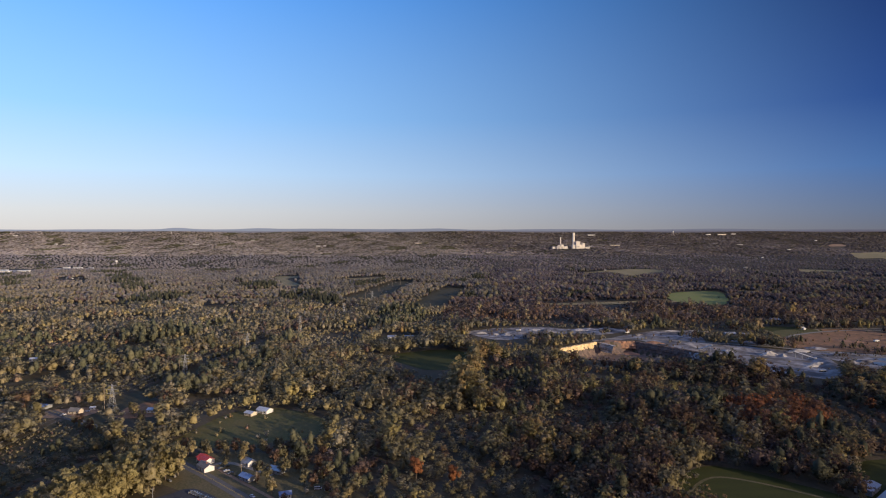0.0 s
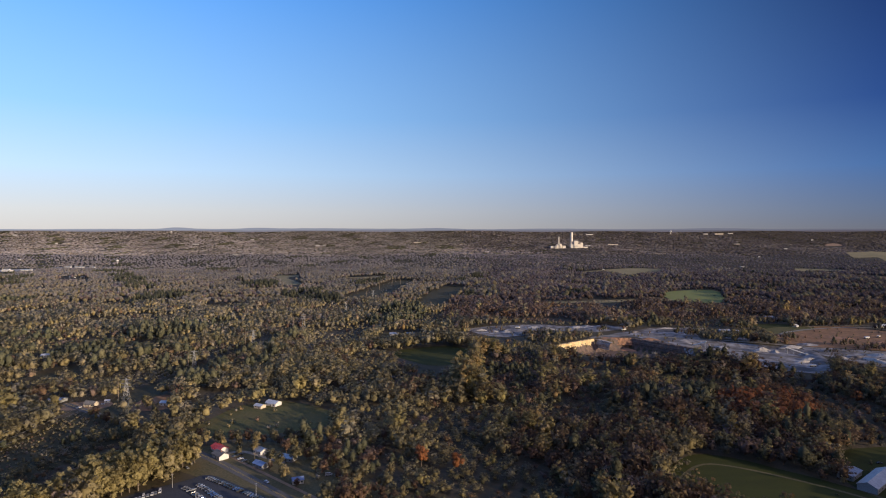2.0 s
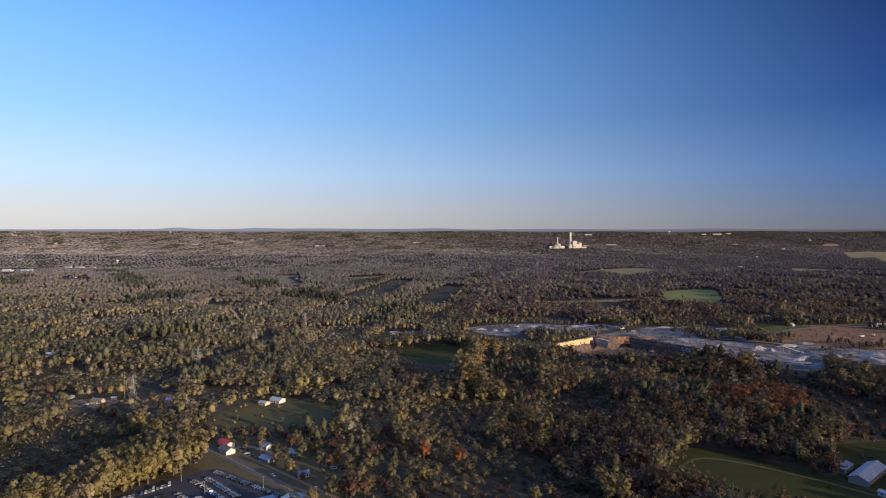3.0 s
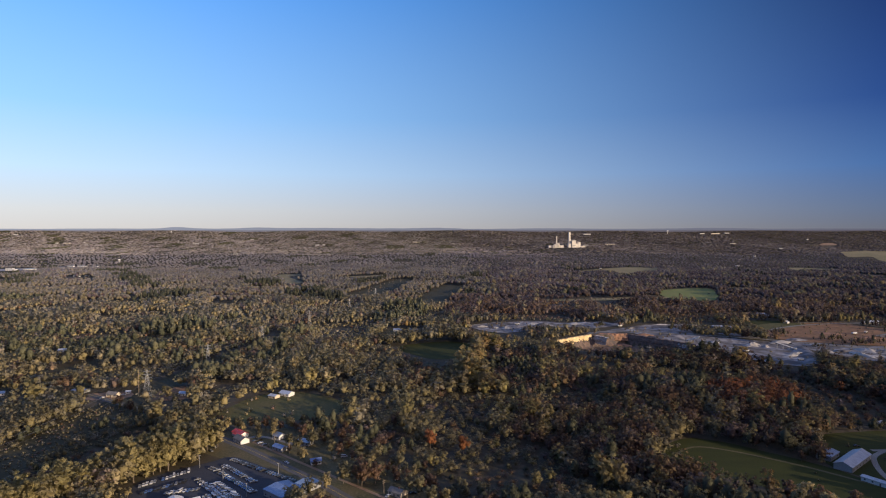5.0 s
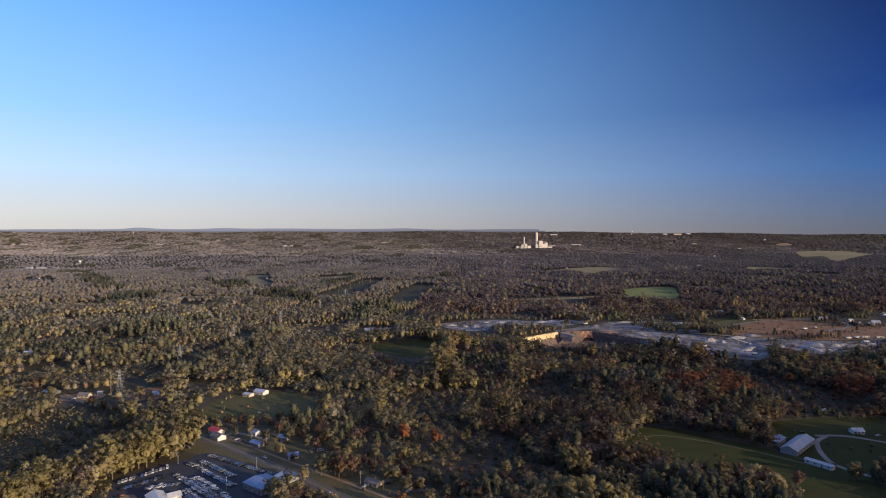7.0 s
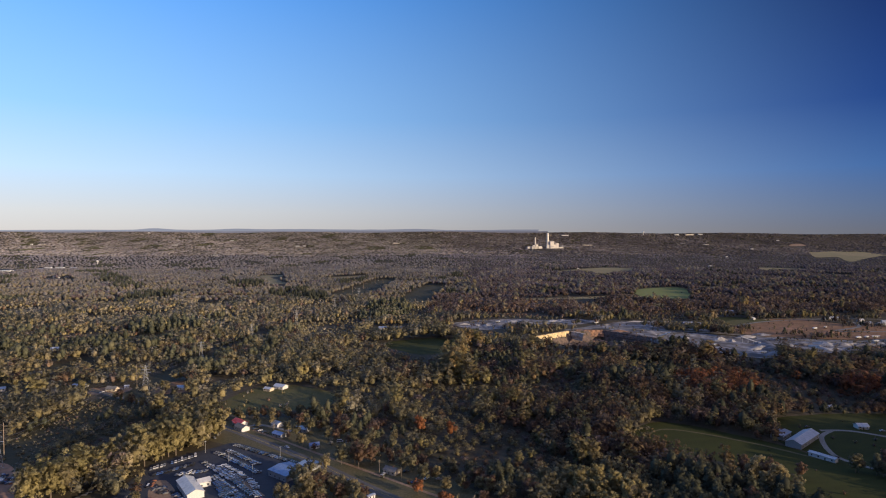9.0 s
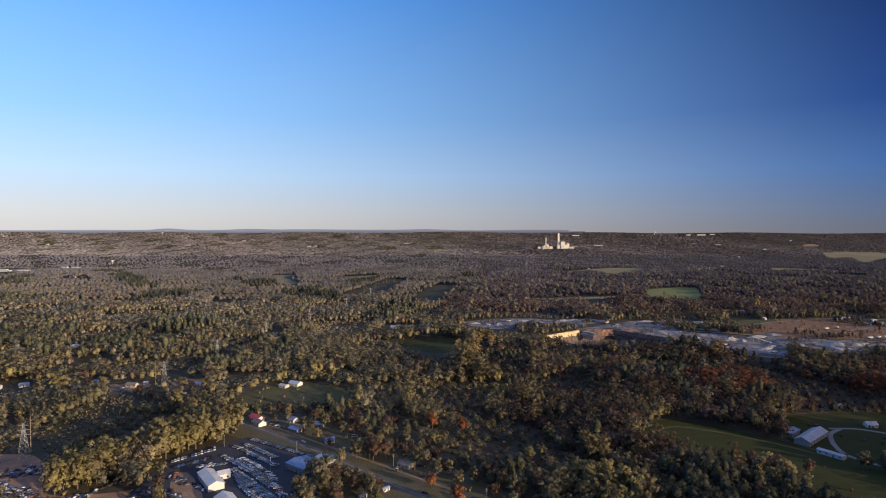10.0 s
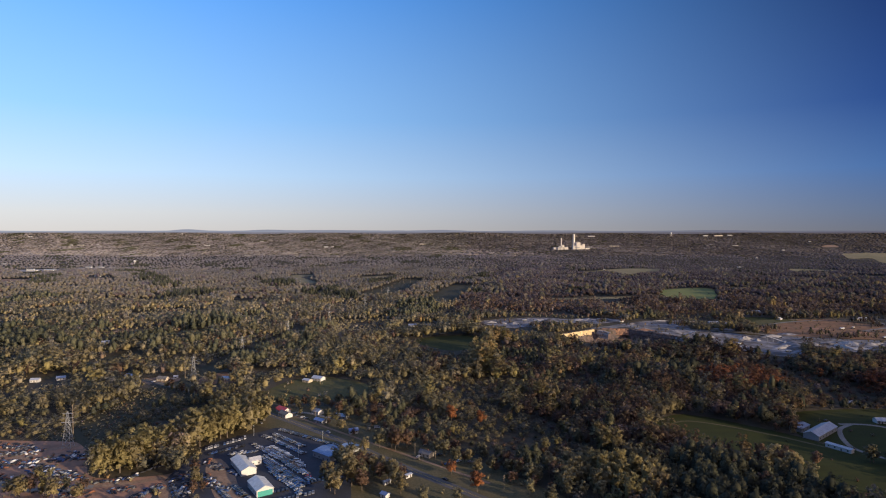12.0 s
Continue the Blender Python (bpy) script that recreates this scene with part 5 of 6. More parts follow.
for x, y, l, d, t, w in ((-1879, 2575, 50, 24, 8, "white"), (-1820, 2500, 60, 40, 9, "white"), (-1742, 2500, 70, 36, 11, "white"), (-1700, 2560, 40, 24, 8, "cream"), (-1700, 2715, 46, 24, 8, "white"), (-1646, 2711, 60, 30, 9, "white"),
                         (-1598, 2730, 40, 20, 8, "white"), (-1308, 2106, 34, 16, 7, "white"), (-1275, 2112, 18, 12, 6, "cream"), (-2183, 3092, 16, 12, 12, "white"), (-2240, 2916, 60, 20, 7, "white"), (-2701, 4201, 24, 18, 12, "white"), (-2640, 4215, 70, 20, 8, "cream"),
                         (-2547, 4262, 18, 14, 12, "white"), (-2107, 3216, 40, 18, 7, "cream"), (-3295, 4637, 50, 20, 10, "white"), (-1677, 4082, 60, 20, 9, "white"), (-1387, 4388, 40, 18, 10, "white"), (-843, 4057, 40, 20, 11, "white"),
                         (-800, 4070, 26, 18, 9, "white"), (-1202, 3474, 44, 16, 8, "white"), (-663, 3482, 20, 14, 10, "white"), (-708, 3440, 14, 10, 8, "white"), (-177, 4290, 80, 20, 9, "cream"), (283, 3744, 50, 16, 7, "cream"), (1156, 4689, 90, 24, 10, "white"),
                         (1173, 4110, 110, 24, 8, "cream"), (981, 4026, 60, 20, 7, "white"), (2086, 4738, 60, 24, 10, "white"), (2192, 4738, 110, 24, 10, "cream"), (2288, 4748, 60, 24, 10, "white"), (2022, 4102, 60, 20, 7, "cream"), (2724, 4400, 22, 16, 10, "white"), (2194, 3816, 34, 16, 9, "white"),
                         (1805, 3398, 16, 12, 11, "white"), (1416, 2811, 30, 14, 8, "white"), (1295, 2696, 16, 12, 9, "white"), (675, 2500, 14, 12, 9, "white"), (-336, 2293, 14, 10, 7, "white"), (-191, 2283, 18, 10, 7, "white")):
    hall(x, y, l * 0.6, d * 0.6, t * 0.62, w, "white far warehouse among woods" if w == "white" else "cream far warehouse among woods", 5)


def water_tower(x, y, tall, r):
    w = thing("water_tower", at(x, y), "white far water tower over the woods", "water tower")
    part("shaft", tube(bmesh.new(), (0, 0, -2), (0, 0, tall - r), r * 0.28, r * 0.22, 12), MAT["white"], w)
    bm = bmesh.new()
    bmesh.ops.create_uvsphere(bm, u_segments=20, v_segments=12, radius=r, matrix=Matrix.Translation((0, 0, tall - r * 0.6)) @ Matrix.Diagonal((1, 1, 0.72, 1)))
    part("tank", bm, MAT["white"], w, smooth=True)


water_tower(-1635, 3009, 22, 7)
water_tower(1812, 4742, 26, 8)
water_tower(-2139, 4745, 16, 5)

# the power plant with its tall stack
plant_site = thing("power_plant", at(814, 3925), "white far power station with a tall concrete stack", "power plant")
part("tall_chimney", tube(bmesh.new(), (36, 0, -4), (36, 0, 102), 9.2, 7.4, 20), MAT["concrete"], plant_site, "tall white concrete stack")
part("chimney", tube(bmesh.new(), (-46, 10, -4), (-46, 10, 74), 4.6, 3.6, 14), MAT["concrete"], plant_site, "thin concrete stack")
part("boiler_house", boxes((50, -20, -4, 76, 20, 46), bevel=0.4), MAT["concrete"], plant_site)
for x0, x1, z in ((28, 48, 24), (76, 92, 26), (92, 108, 34), (-64, -52, 22), (-46, -30, 26), (-26, -4, 14), (-102, -70, 12), (112, 140, 8)):
    part("block", boxes((x0, -16, -4, x1, 16, z), bevel=0.3), MAT["concrete"], plant_site)
for k in range(5):
    part("silo", tube(bmesh.new(), (-72 + 9 * k, -22, -4), (-72 + 9 * k, -22, 15 + 4 * (k % 2)), 4, 4, 12), MAT["concrete"], plant_site)
for k in range(4):
    part("duct", tube(bmesh.new(), (52 + 7 * k, -22, 10), (40, -4, 30 + 3 * k), 1.6, 1.6, 8), MAT["steel"], plant_site)


# ---- power line ----
def lattice_tower(x, y, tall, rz):
    t = thing("lattice_tower", at(x, y, rz), "grey steel lattice power tower in a cleared strip", "pylon", "power towers")
    half = lambda z: 3.0 * (1 - z / tall) + 0.35
    for sx in (-1, 1):
        for sy in (-1, 1):
            part("leg", tube(bmesh.new(), (sx * half(0), sy * half(0), -0.3), (sx * half(tall), sy * half(tall), tall), 0.15, 0.10, 4), MAT["steel"], t)
    zs = [tall * (1 - (1 - k / 8) ** 1.25) for k in range(9)]
    for a, b in zip(zs, zs[1:]):
        bm = bmesh.new()
        for s in (-1, 1):
            tube(bm, (-half(a), s * half(a), a), (half(b), s * half(b), b), 0.06, 0.06, 3)
            tube(bm, (half(a), s * half(a), a), (-half(b), s * half(b), b), 0.06, 0.06, 3)
            tube(bm, (s * half(a), -half(a), a), (s * half(b), half(b), b), 0.06, 0.06, 3)
            tube(bm, (s * half(a), half(a), a), (s * half(b), -half(b), b), 0.06, 0.06, 3)
        part("brace", bm, MAT["steel"], t)
    for z, w in ((tall * 0.70, 5.0), (tall * 0.82, 4.4), (tall * 0.94, 3.8)):
        arm = part("crossarm", boxes((-w, -0.14, z, w, 0.14, z + 0.28)), MAT["steel"], t)
        for s in (-1, 1):
            part("insulator", tube(bmesh.new(), (s * w * 0.95, 0, z), (s * w * 0.95, 0, z - 1.1), 0.1, 0.1, 6), MAT["glass"], arm)
    return t


def pole_tower(x, y, tall, rz, group="power towers"):
    t = thing("power_pole", at(x, y, rz), "pale wooden power pole with crossarms", "pole", group)
    part("pole", tube(bmesh.new(), (0, 0, -0.4), (0, 0, tall), 0.012 * tall + 0.05, 0.007 * tall + 0.04, 8), MAT["wood"], t)
    reach = 0.085 * tall + 0.4
    for z, w in ((tall * 0.90, reach), (tall * 0.76, reach)):
        arm = part("crossarm", boxes((-w, -0.07, z, w, 0.07, z + 0.14)), MAT["wood"], t)
        for s in (-1, 1):
            part("insulator", tube(bmesh.new(), (s * w * 0.9, 0, z + 0.24), (s * w * 0.9, 0, z + 0.6), 0.09, 0.05, 6), MAT["glass"], arm)
    return t


LATTICE = [(-317.6, 159.5), (-324.8, 352.3), (-313.2, 565.5), (-303.1, 703.2), (-278.4, 852.6), (-243.6, 1022.2), (-200.1, 1210.8), (-171.1, 1450)]
POLES = [(-334.9, 174), (-337.8, 379.9), (-330.6, 582.9), (-314.6, 713.4), (-291.4, 858.4), (-259.6, 1015), (-217.5, 1206.4), (-188.5, 1457.2)]
for x, y in LATTICE:
    lattice_tower(x, y, 29.0, 8)
for x, y in POLES:
    pole_tower(x, y, 26.0, 8)
for x, y in ((-217.5, 1725.5), (-185.6, 1740), (-162.4, 1914), (-137.8, 1928.5), (-123.2, 2117), (-101.5, 2131.5)):
    pole_tower(x, y, 30, 8)


def cable(a, b, sag):
    c = bpy.data.curves.new("power_cable", "CURVE")
    c.dimensions, c.bevel_depth, c.bevel_resolution = "3D", 0.03, 0
    s = c.splines.new("POLY")
    s.points.add(12)
    for k in range(13):
        t = k / 12
        p = Vector(a).lerp(Vector(b), t)
        s.points[k].co = (p.x, p.y, p.z - sag * 4 * t * (1 - t), 1)
    c.materials.append(MAT["wire"])
    tagged(new("power_cable", c), "thin sagging aluminium power cable between towers", "cable", "power cables")


for line, tall, arms in ((LATTICE, 29.0, ((0.70, 4.7), (0.82, 4.2), (0.94, 3.6))), (POLES, 26.0, ((0.92, 2.1),))):
    for (ax, ay), (bx, by) in list(zip(line, line[1:]))[:5]:
        for f, w in arms:
            for s in (-1, 1):
                drop = 1.1 if tall > 28 else -0.4
                cable((ax + s * w, ay, tall * f - drop), (bx + s * w, by, tall * f - drop), 4.0)

# street poles along the road, lamps of the lot
for x, y in ((-197.2, 461.1), (-142.5, 420.5), (-127.6, 407.4), (-113.7, 397.3), (-81.2, 368.3), (-47.9, 336.4), (-31.9, 320.4), (14.5, 275.5)):
    pole_tower(x, y, 9.5, 47, "roadside poles")


def lot_lamp(x, y, tall, rz):
    t = thing("lot_lamp", at(x, y, rz, 0.1), "tall pale lamp post over the parked cars", "lamp post", "lamps of the car lot")
    part("pole", tube(bmesh.new(), (0, 0, -0.2), (0, 0, tall), 0.16, 0.10, 8), MAT["steel"], t)
    for s in (-1, 1):
        part("lamp_head", boxes((min(s * 0.1, s * 0.8), -0.16, tall - 0.05, max(s * 0.1, s * 0.8), 0.16, tall + 0.1), bevel=0.03), MAT["steel"], t)


for x, y in ((-160.9, 358.1), (-185.6, 379.9), (-136.3, 332.1), (-124.7, 365.4), (-133.4, 301.6)):
    lot_lamp(x, y, 9.0, 45)


# ---- cars ----
COLOURS = {"white": (0.46, 0.46, 0.46), "silver": (0.17, 0.18, 0.20), "blue": (0.05, 0.10, 0.24), "black": (0.018, 0.018, 0.02), "red": (0.38, 0.025, 0.02), "grey": (0.14, 0.145, 0.155)}
CARPAINT = {k: paint(k + "_car_paint", v, 0.35, 0.35, 0.1, 0.1, 0.8) for k, v in COLOURS.items()}


def slab(profile, w0, w1):
    """A solid from a side outline, its upper points drawn in."""
    bm = bmesh.new()
    top = max(z for _, z in profile)
    low = min(z for _, z in profile)
    sides = [[bm.verts.new((x, s * (w0 + (w1 - w0) * (z - low) / (top - low)), z)) for x, z in profile] for s in (-1, 1)]
    bm.faces.new(sides[0]), bm.faces.new(sides[1][::-1])
    n = len(profile)
    for k in range(n):
        bm.faces.new((sides[0][(k + 1) % n], sides[0][k], sides[1][k], sides[1][(k + 1) % n]))
    bmesh.ops.recalc_face_normals(bm, faces=bm.faces)
    return bm


WHEEL = None


def car_model(colour, shape, n):
    global WHEEL
    c = thing("car", pose(0, -700 - 6 * n, 0), f"{colour} {'van' if shape == 'van' else 'pickup' if shape == 'pickup' else 'car'} parked in a row on the asphalt lot", "car", "cars on the lot")
    if shape == "van":
        body = [(-2.5, 0.35), (2.5, 0.35), (2.5, 0.95), (1.9, 1.15), (-2.5, 1.2)]
        glass = [(1.9, 1.12), (1.35, 1.85), (-2.4, 1.85), (-2.48, 1.15)]
        roof = [(1.4, 1.83), (1.3, 2.0), (-2.35, 2.0), (-2.45, 1.83)]
    elif shape == "pickup":
        body = [(-2.7, 0.45), (2.6, 0.45), (2.6, 1.0), (1.3, 1.1), (-0.9, 1.1), (-2.7, 1.1)]
        glass = [(1.2, 1.08), (0.6, 1.65), (-0.7, 1.65), (-0.9, 1.08)]
        roof = [(0.65, 1.63), (0.55, 1.76), (-0.65, 1.76), (-0.72, 1.63)]
    else:
        body = [(-2.2, 0.32), (2.25, 0.32), (2.25, 0.72), (1.2, 0.92), (-1.5, 0.98), (-2.2, 0.9)]
        glass = [(1.2, 0.9), (0.45, 1.33), (-0.95, 1.33), (-1.6, 0.95)]
        roof = [(0.5, 1.31), (0.4, 1.44), (-0.9, 1.44), (-1.0, 1.31)]
    part("body", slab(body, 0.90, 0.84), CARPAINT[colour], c)
    part("glasshouse", slab(glass, 0.80, 0.66), MAT["glass"], c, "dark glass")
    part("roof", slab(roof, 0.67, 0.60), CARPAINT[colour], c)
    for x in (-1.4, 1.4):
        for y in (-0.82, 0.82):
            if WHEEL is None:
                WHEEL = part("wheel", tube(bmesh.new(), (0, -0.1, 0), (0, 0.1, 0), 0.34, 0.34, 10), MAT["tyre"], c).data
                w = c.children[-1]
            else:
                w = new("wheel", WHEEL)
                w.parent = c
            w.location = (x, y, 0.34)
    return c


CARS = [car_model(k, s, i) for i, (k, s) in enumerate([("white", "car"), ("silver", "car"), ("blue", "car"), ("black", "car"), ("grey", "car"), ("white", "van"), ("silver", "van"), ("red", "car"), ("white", "pickup"), ("black", "pickup"), ("silver", "pickup")])]
mix_rng = random.Random(11)
MIXES = {"dark": [3, 3, 3, 4, 9, 4, 2], "plain": [0, 1, 2, 3, 4, 4, 1, 10, 2, 3, 2], "white": [0, 1, 5, 8, 1, 4, 2], "van": [5, 6, 6, 5], "red": [7, 7, 0, 2]}
ROWS = [  # from, to, mix, turn against the row
    ((-159.5, 323.4), (-120.4, 277), "plain", 75), ((-149.4, 304.5), (-120.4, 269.7), "plain", 75), ((-165, 350), (-140, 322), "white", 70),
    ((-168.2, 395.8), (-107.3, 353.1), "dark", 60), ((-169.7, 384.2), (-137.8, 353.8), "plain", 60), ((-172.5, 375.6), (-133.4, 337.8), "plain", 80), ((-178.3, 379.9), (-162.4, 365.4), "white", 90),
    ((-162.4, 352.3), (-140.7, 329.1), "van", 60), ((-137.8, 327.7), (-127.6, 310.3), "white", 70), ((-129, 307.4), (-120.3, 294.3), "red", 70), ((-179.8, 359.6), (-149.3, 327.7), "white", 75), ((-149.3, 327.7), (-116, 287.1), "plain", 75),
    ((-163.8, 333.5), (-121.8, 284.2), "plain", 75), ((-155.2, 314.6), (-121.8, 274.1), "plain", 75), ((-143.5, 295.8), (-118.9, 265.3), "plain", 80), ((-113.1, 307.4), (-95.7, 290), "plain", 70),
    ((-168.2, 279.8), (-146.4, 253.8), "dark", 95), ((-176.9, 275.5), (-158, 252.3), "dark", 95), ((-216, 345.1), (-189.9, 374.1), "white", 60), ((-207.3, 336.4), (-185.6, 356.7), "dark", 50), ((-137.8, 268.2), (-104.4, 294.3), "dark", 70),
    ((-211.7, 284.2), (-191.4, 249.4), "dark", 80),
    ((-133.4, 255.2), (-110.2, 269.7), "plain", 70), ((-191.4, 336.4), (-171.1, 343.6), "white", 50)]
placed = []
for (ax, ay), (bx, by), mixname, turn in ROWS:
    length = math.hypot(bx - ax, by - ay)
    base = math.degrees(math.atan2(by - ay, bx - ax))
    count = int(length / 2.55)
    for k in range(count):
        if mix_rng.random() < 0.04:
            continue
        t = (k + 0.5) / count
        x, y = ax + (bx - ax) * t, ay + (by - ay) * t
        if any((x - p) ** 2 + (y - q) ** 2 < 2.3 ** 2 for p, q in placed):
            continue
        placed.append((x, y))
        model = CARS[mix_rng.choice(MIXES[mixname])]
        copy_thing(model, at(x + mix_rng.uniform(-0.3, 0.3), y + mix_rng.uniform(-0.3, 0.3), base + turn + mix_rng.uniform(-6, 6) + 180 * mix_rng.randint(0, 1), 0.13 if inside(x, y, LOT).all() else 0.08))
for x, y, rz, k in ((-162.4, 435, 40, 3), (-156.6, 430.6, 40, 0), (-152.2, 426.3, 50, 4), (-159.5, 439.3, 45, 3), (-163.8, 443.7, 30, 4), (-124.7, 388.6, -43, 0), (-66.7, 321.9, -42, 0), (-29, 336.4, 20, 3), (-44.9, 332.1, 60, 0), (-23.2, 317.6, 30, 2), (-14.5, 323.3, 50, 0),
                    (-5.8, 321.9, 10, 4), (-24.6, 290, -42, 3), (-40.6, 358.1, 30, 0), (-84.1, 400.2, 10, 5), (-76.8, 398, 0, 5), (321.9, 420.5, 0, 3), (379.9, 407.4, 0, 0), (-342.2, 574.2, 20, 0), (-358.1, 562.6, 70, 8), (-189.9, 413.2, -43, 4)):
    made = copy_thing(CARS[k], at(x, y, rz, 0.1))
    tagged(made, "car parked beside a roadside house", group="cars beside houses")
for c in CARS:
    for o in (*c.children_recursive, c):
        bpy.data.objects.remove(o)

# scrapped cars, heaped in rows
shell = [slab(p, a, b) for p, a, b in (([(-2.2, 0.1), (2.2, 0.1), (2.2, 0.75), (1.2, 0.95), (0.5, 1.4), (-1.0, 1.4), (-1.7, 0.95), (-2.2, 0.9)], 0.9, 0.68),)]
wr = np.random.default_rng(3)
bmesh.ops.triangulate(shell[0], faces=shell[0].faces)
shell[0].verts.ensure_lookup_table()
sv = np.array([v.co for v in shell[0].verts]) * (0.88, 0.88, 0.85)
st = np.array([[v.index for v in f.verts] for f in shell[0].faces])
shell[0].free()
spots = []
for (ax, ay), (bx, by), wide, n in (((-390, 356), (-342, 347), 6, 90), ((-400, 340), (-346, 337), 4, 60), ((-385, 328), (-335, 319), 4, 70), ((-334, 326), (-300, 331), 6, 70), ((-337, 314), (-309, 310), 4, 40), ((-322, 305), (-295, 298), 4, 40), ((-298, 302), (-278, 290), 4, 36),
                                   ((-315, 343), (-301, 334), 4, 22), ((-252, 284), (-234, 316), 2, 26), ((-267, 284), (-244, 292), 2, 22), ((-248, 270), (-234, 276), 3, 22), ((-226, 262), (-216, 283), 4, 46), ((-213, 292), (-203, 302), 4, 26), ((-197, 255), (-201, 290), 3, 50), ((-191, 255), (-196, 286), 2, 30),
                                   ((-204, 326), (-186, 305), 4, 36), ((-194, 295), (-168, 268), 4, 44), ((-183, 313), (-173, 297), 2, 12), ((-360, 314), (-345, 312), 3, 12), ((-345, 298), (-326, 290), 4, 20), ((-292, 283), (-262, 262), 6, 36)):
    t = wr.random(n)
    spots.append(np.stack([ax + (bx - ax) * t + wr.normal(0, wide, n) * 0.6, ay + (by - ay) * t + wr.normal(0, wide, n) * 0.6], 1))
spots = np.concatenate(spots)
ang = wr.uniform(0, 6.28, len(spots))
c, s = np.cos(ang)[:, None], np.sin(ang)[:, None]
vv = np.stack([c * sv[:, 0] - s * sv[:, 1] + spots[:, :1], s * sv[:, 0] + c * sv[:, 1] + spots[:, 1:], np.broadcast_to(sv[:, 2], (len(spots), len(sv))) * wr.uniform(0.6, 1.05, (len(spots), 1)) + 0.1], -1).reshape(-1, 3)
tt = (st[None] + (np.arange(len(spots)) * len(sv))[:, None, None]).reshape(-1, 3)
m, n, l, b = shader("scrapped_car_paint", 0.75, 0.15, 0.0)
r = ramp(n, [(0.0, (0.03, 0.03, 0.035)), (0.36, (0.10, 0.10, 0.105)), (0.64, (0.30, 0.30, 0.29)), (0.72, (0.17, 0.075, 0.045)), (0.82, (0.05, 0.08, 0.16)), (0.92, (0.55, 0.54, 0.52))], "CONSTANT")
l.new(n.new("ShaderNodeNewGeometry").outputs["Random Per Island"], r.inputs["Fac"])
l.new(r.outputs["Color"], b.inputs["Base Color"])
tagged(new("scrap_cars", raw_mesh("scrap_cars", vv, tt, m)), "rows of scrapped and rusting cars on bare soil", "scrap", kind="stuff")


# ---- quarry ----
def rock_face(name, a, b, z0, z1, back, material, label, seed):
    """A broken rock wall between two plan points, leaning back."""
    a, b = Vector(a), Vector(b)
    d = (b - a).normalized()
    out = Vector((d.y, -d.x))
    bm = bmesh.new()
    n, m = int((b - a).length / 1.1), 11
    grid = []
    for i in range(n + 1):
        col = []
        for k in range(m + 1):
            t = k / m
            p = a + (b - a) * (i / n) - out * back * t
            q = noise.noise((p.x * 0.22, p.y * 0.22, t * 1.5 + seed)) * 1.8 + noise.noise((p.x * 0.8, p.y * 0.8, t * 5 + seed)) * 0.7
            p = p + out * q + out * (0.8 if (k // 4) % 2 else 0.0)
            col.append(bm.verts.new((p.x, p.y, z0 + (z1 - z0) * t + (noise.noise((p.x * 0.15, p.y * 0.15, seed)) * 0.8 if k == m else 0))))
        end = a + (b - a) * (i / n) - out * (back + 6)
        col.append(bm.verts.new((end.x, end.y, z1 - 0.3)))
        grid.append(col)
    for u, v in zip(grid, grid[1:]):
        for k in range(m + 1):
            bm.faces.new((u[k], v[k], v[k + 1], u[k + 1]))
    bmesh.ops.recalc_face_normals(bm, faces=bm.faces)
    return tagged(part(name, bm, material), label, "rock face", kind="structure")


# sunlit wall cream, walls in shade grey or dark brown: light put into colour
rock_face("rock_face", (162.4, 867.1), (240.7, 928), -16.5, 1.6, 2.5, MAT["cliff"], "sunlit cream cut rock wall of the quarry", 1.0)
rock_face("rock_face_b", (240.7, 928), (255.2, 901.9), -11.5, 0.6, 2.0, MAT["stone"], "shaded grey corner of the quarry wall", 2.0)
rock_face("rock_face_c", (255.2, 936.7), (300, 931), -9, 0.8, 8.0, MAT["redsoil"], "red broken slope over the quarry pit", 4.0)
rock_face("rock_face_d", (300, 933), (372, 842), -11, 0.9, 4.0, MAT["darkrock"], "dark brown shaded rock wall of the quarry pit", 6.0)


def pile(x, y, rx, ry, tall, rz, material, label):
    """A heap of stone with slumped, uneven sides."""
    bm = bmesh.new()
    rings, seg = 9, 28
    tip = bm.verts.new((0, 0, tall))
    last = None
    for a in range(1, rings + 1):
        t = a / rings
        ring = []
        for b in range(seg):
            th = 2 * math.pi * b / seg
            k = 1 + 0.45 * noise.noise((math.cos(th) * 1.7 + x, math.sin(th) * 1.7 + y, t)) + 0.16 * noise.noise((math.cos(th) * 6 + x, math.sin(th) * 6, t * 5))
            ring.append(bm.verts.new((rx * t * k * math.cos(th), ry * t * k * math.sin(th), tall * (1 - t ** 1.6) ** 1.15 * (1 + 0.3 * noise.noise((math.cos(th) * 2, math.sin(th) * 2 + t * 4, x))) - 0.5 * t)))
        for b in range(seg):
            c2 = (b + 1) % seg
            bm.faces.new((tip, ring[b], ring[c2])) if last is None else bm.faces.new((last[b], ring[b], ring[c2], last[c2]))
        last = ring
    bmesh.ops.recalc_face_normals(bm, faces=bm.faces)
    ob = part("stone_mound", bm, material, None, label, True)
    ob.matrix_basis = at(x, y, rz, 0.25)
    return tagged(ob, category="stone heap", group="quarry heaps")


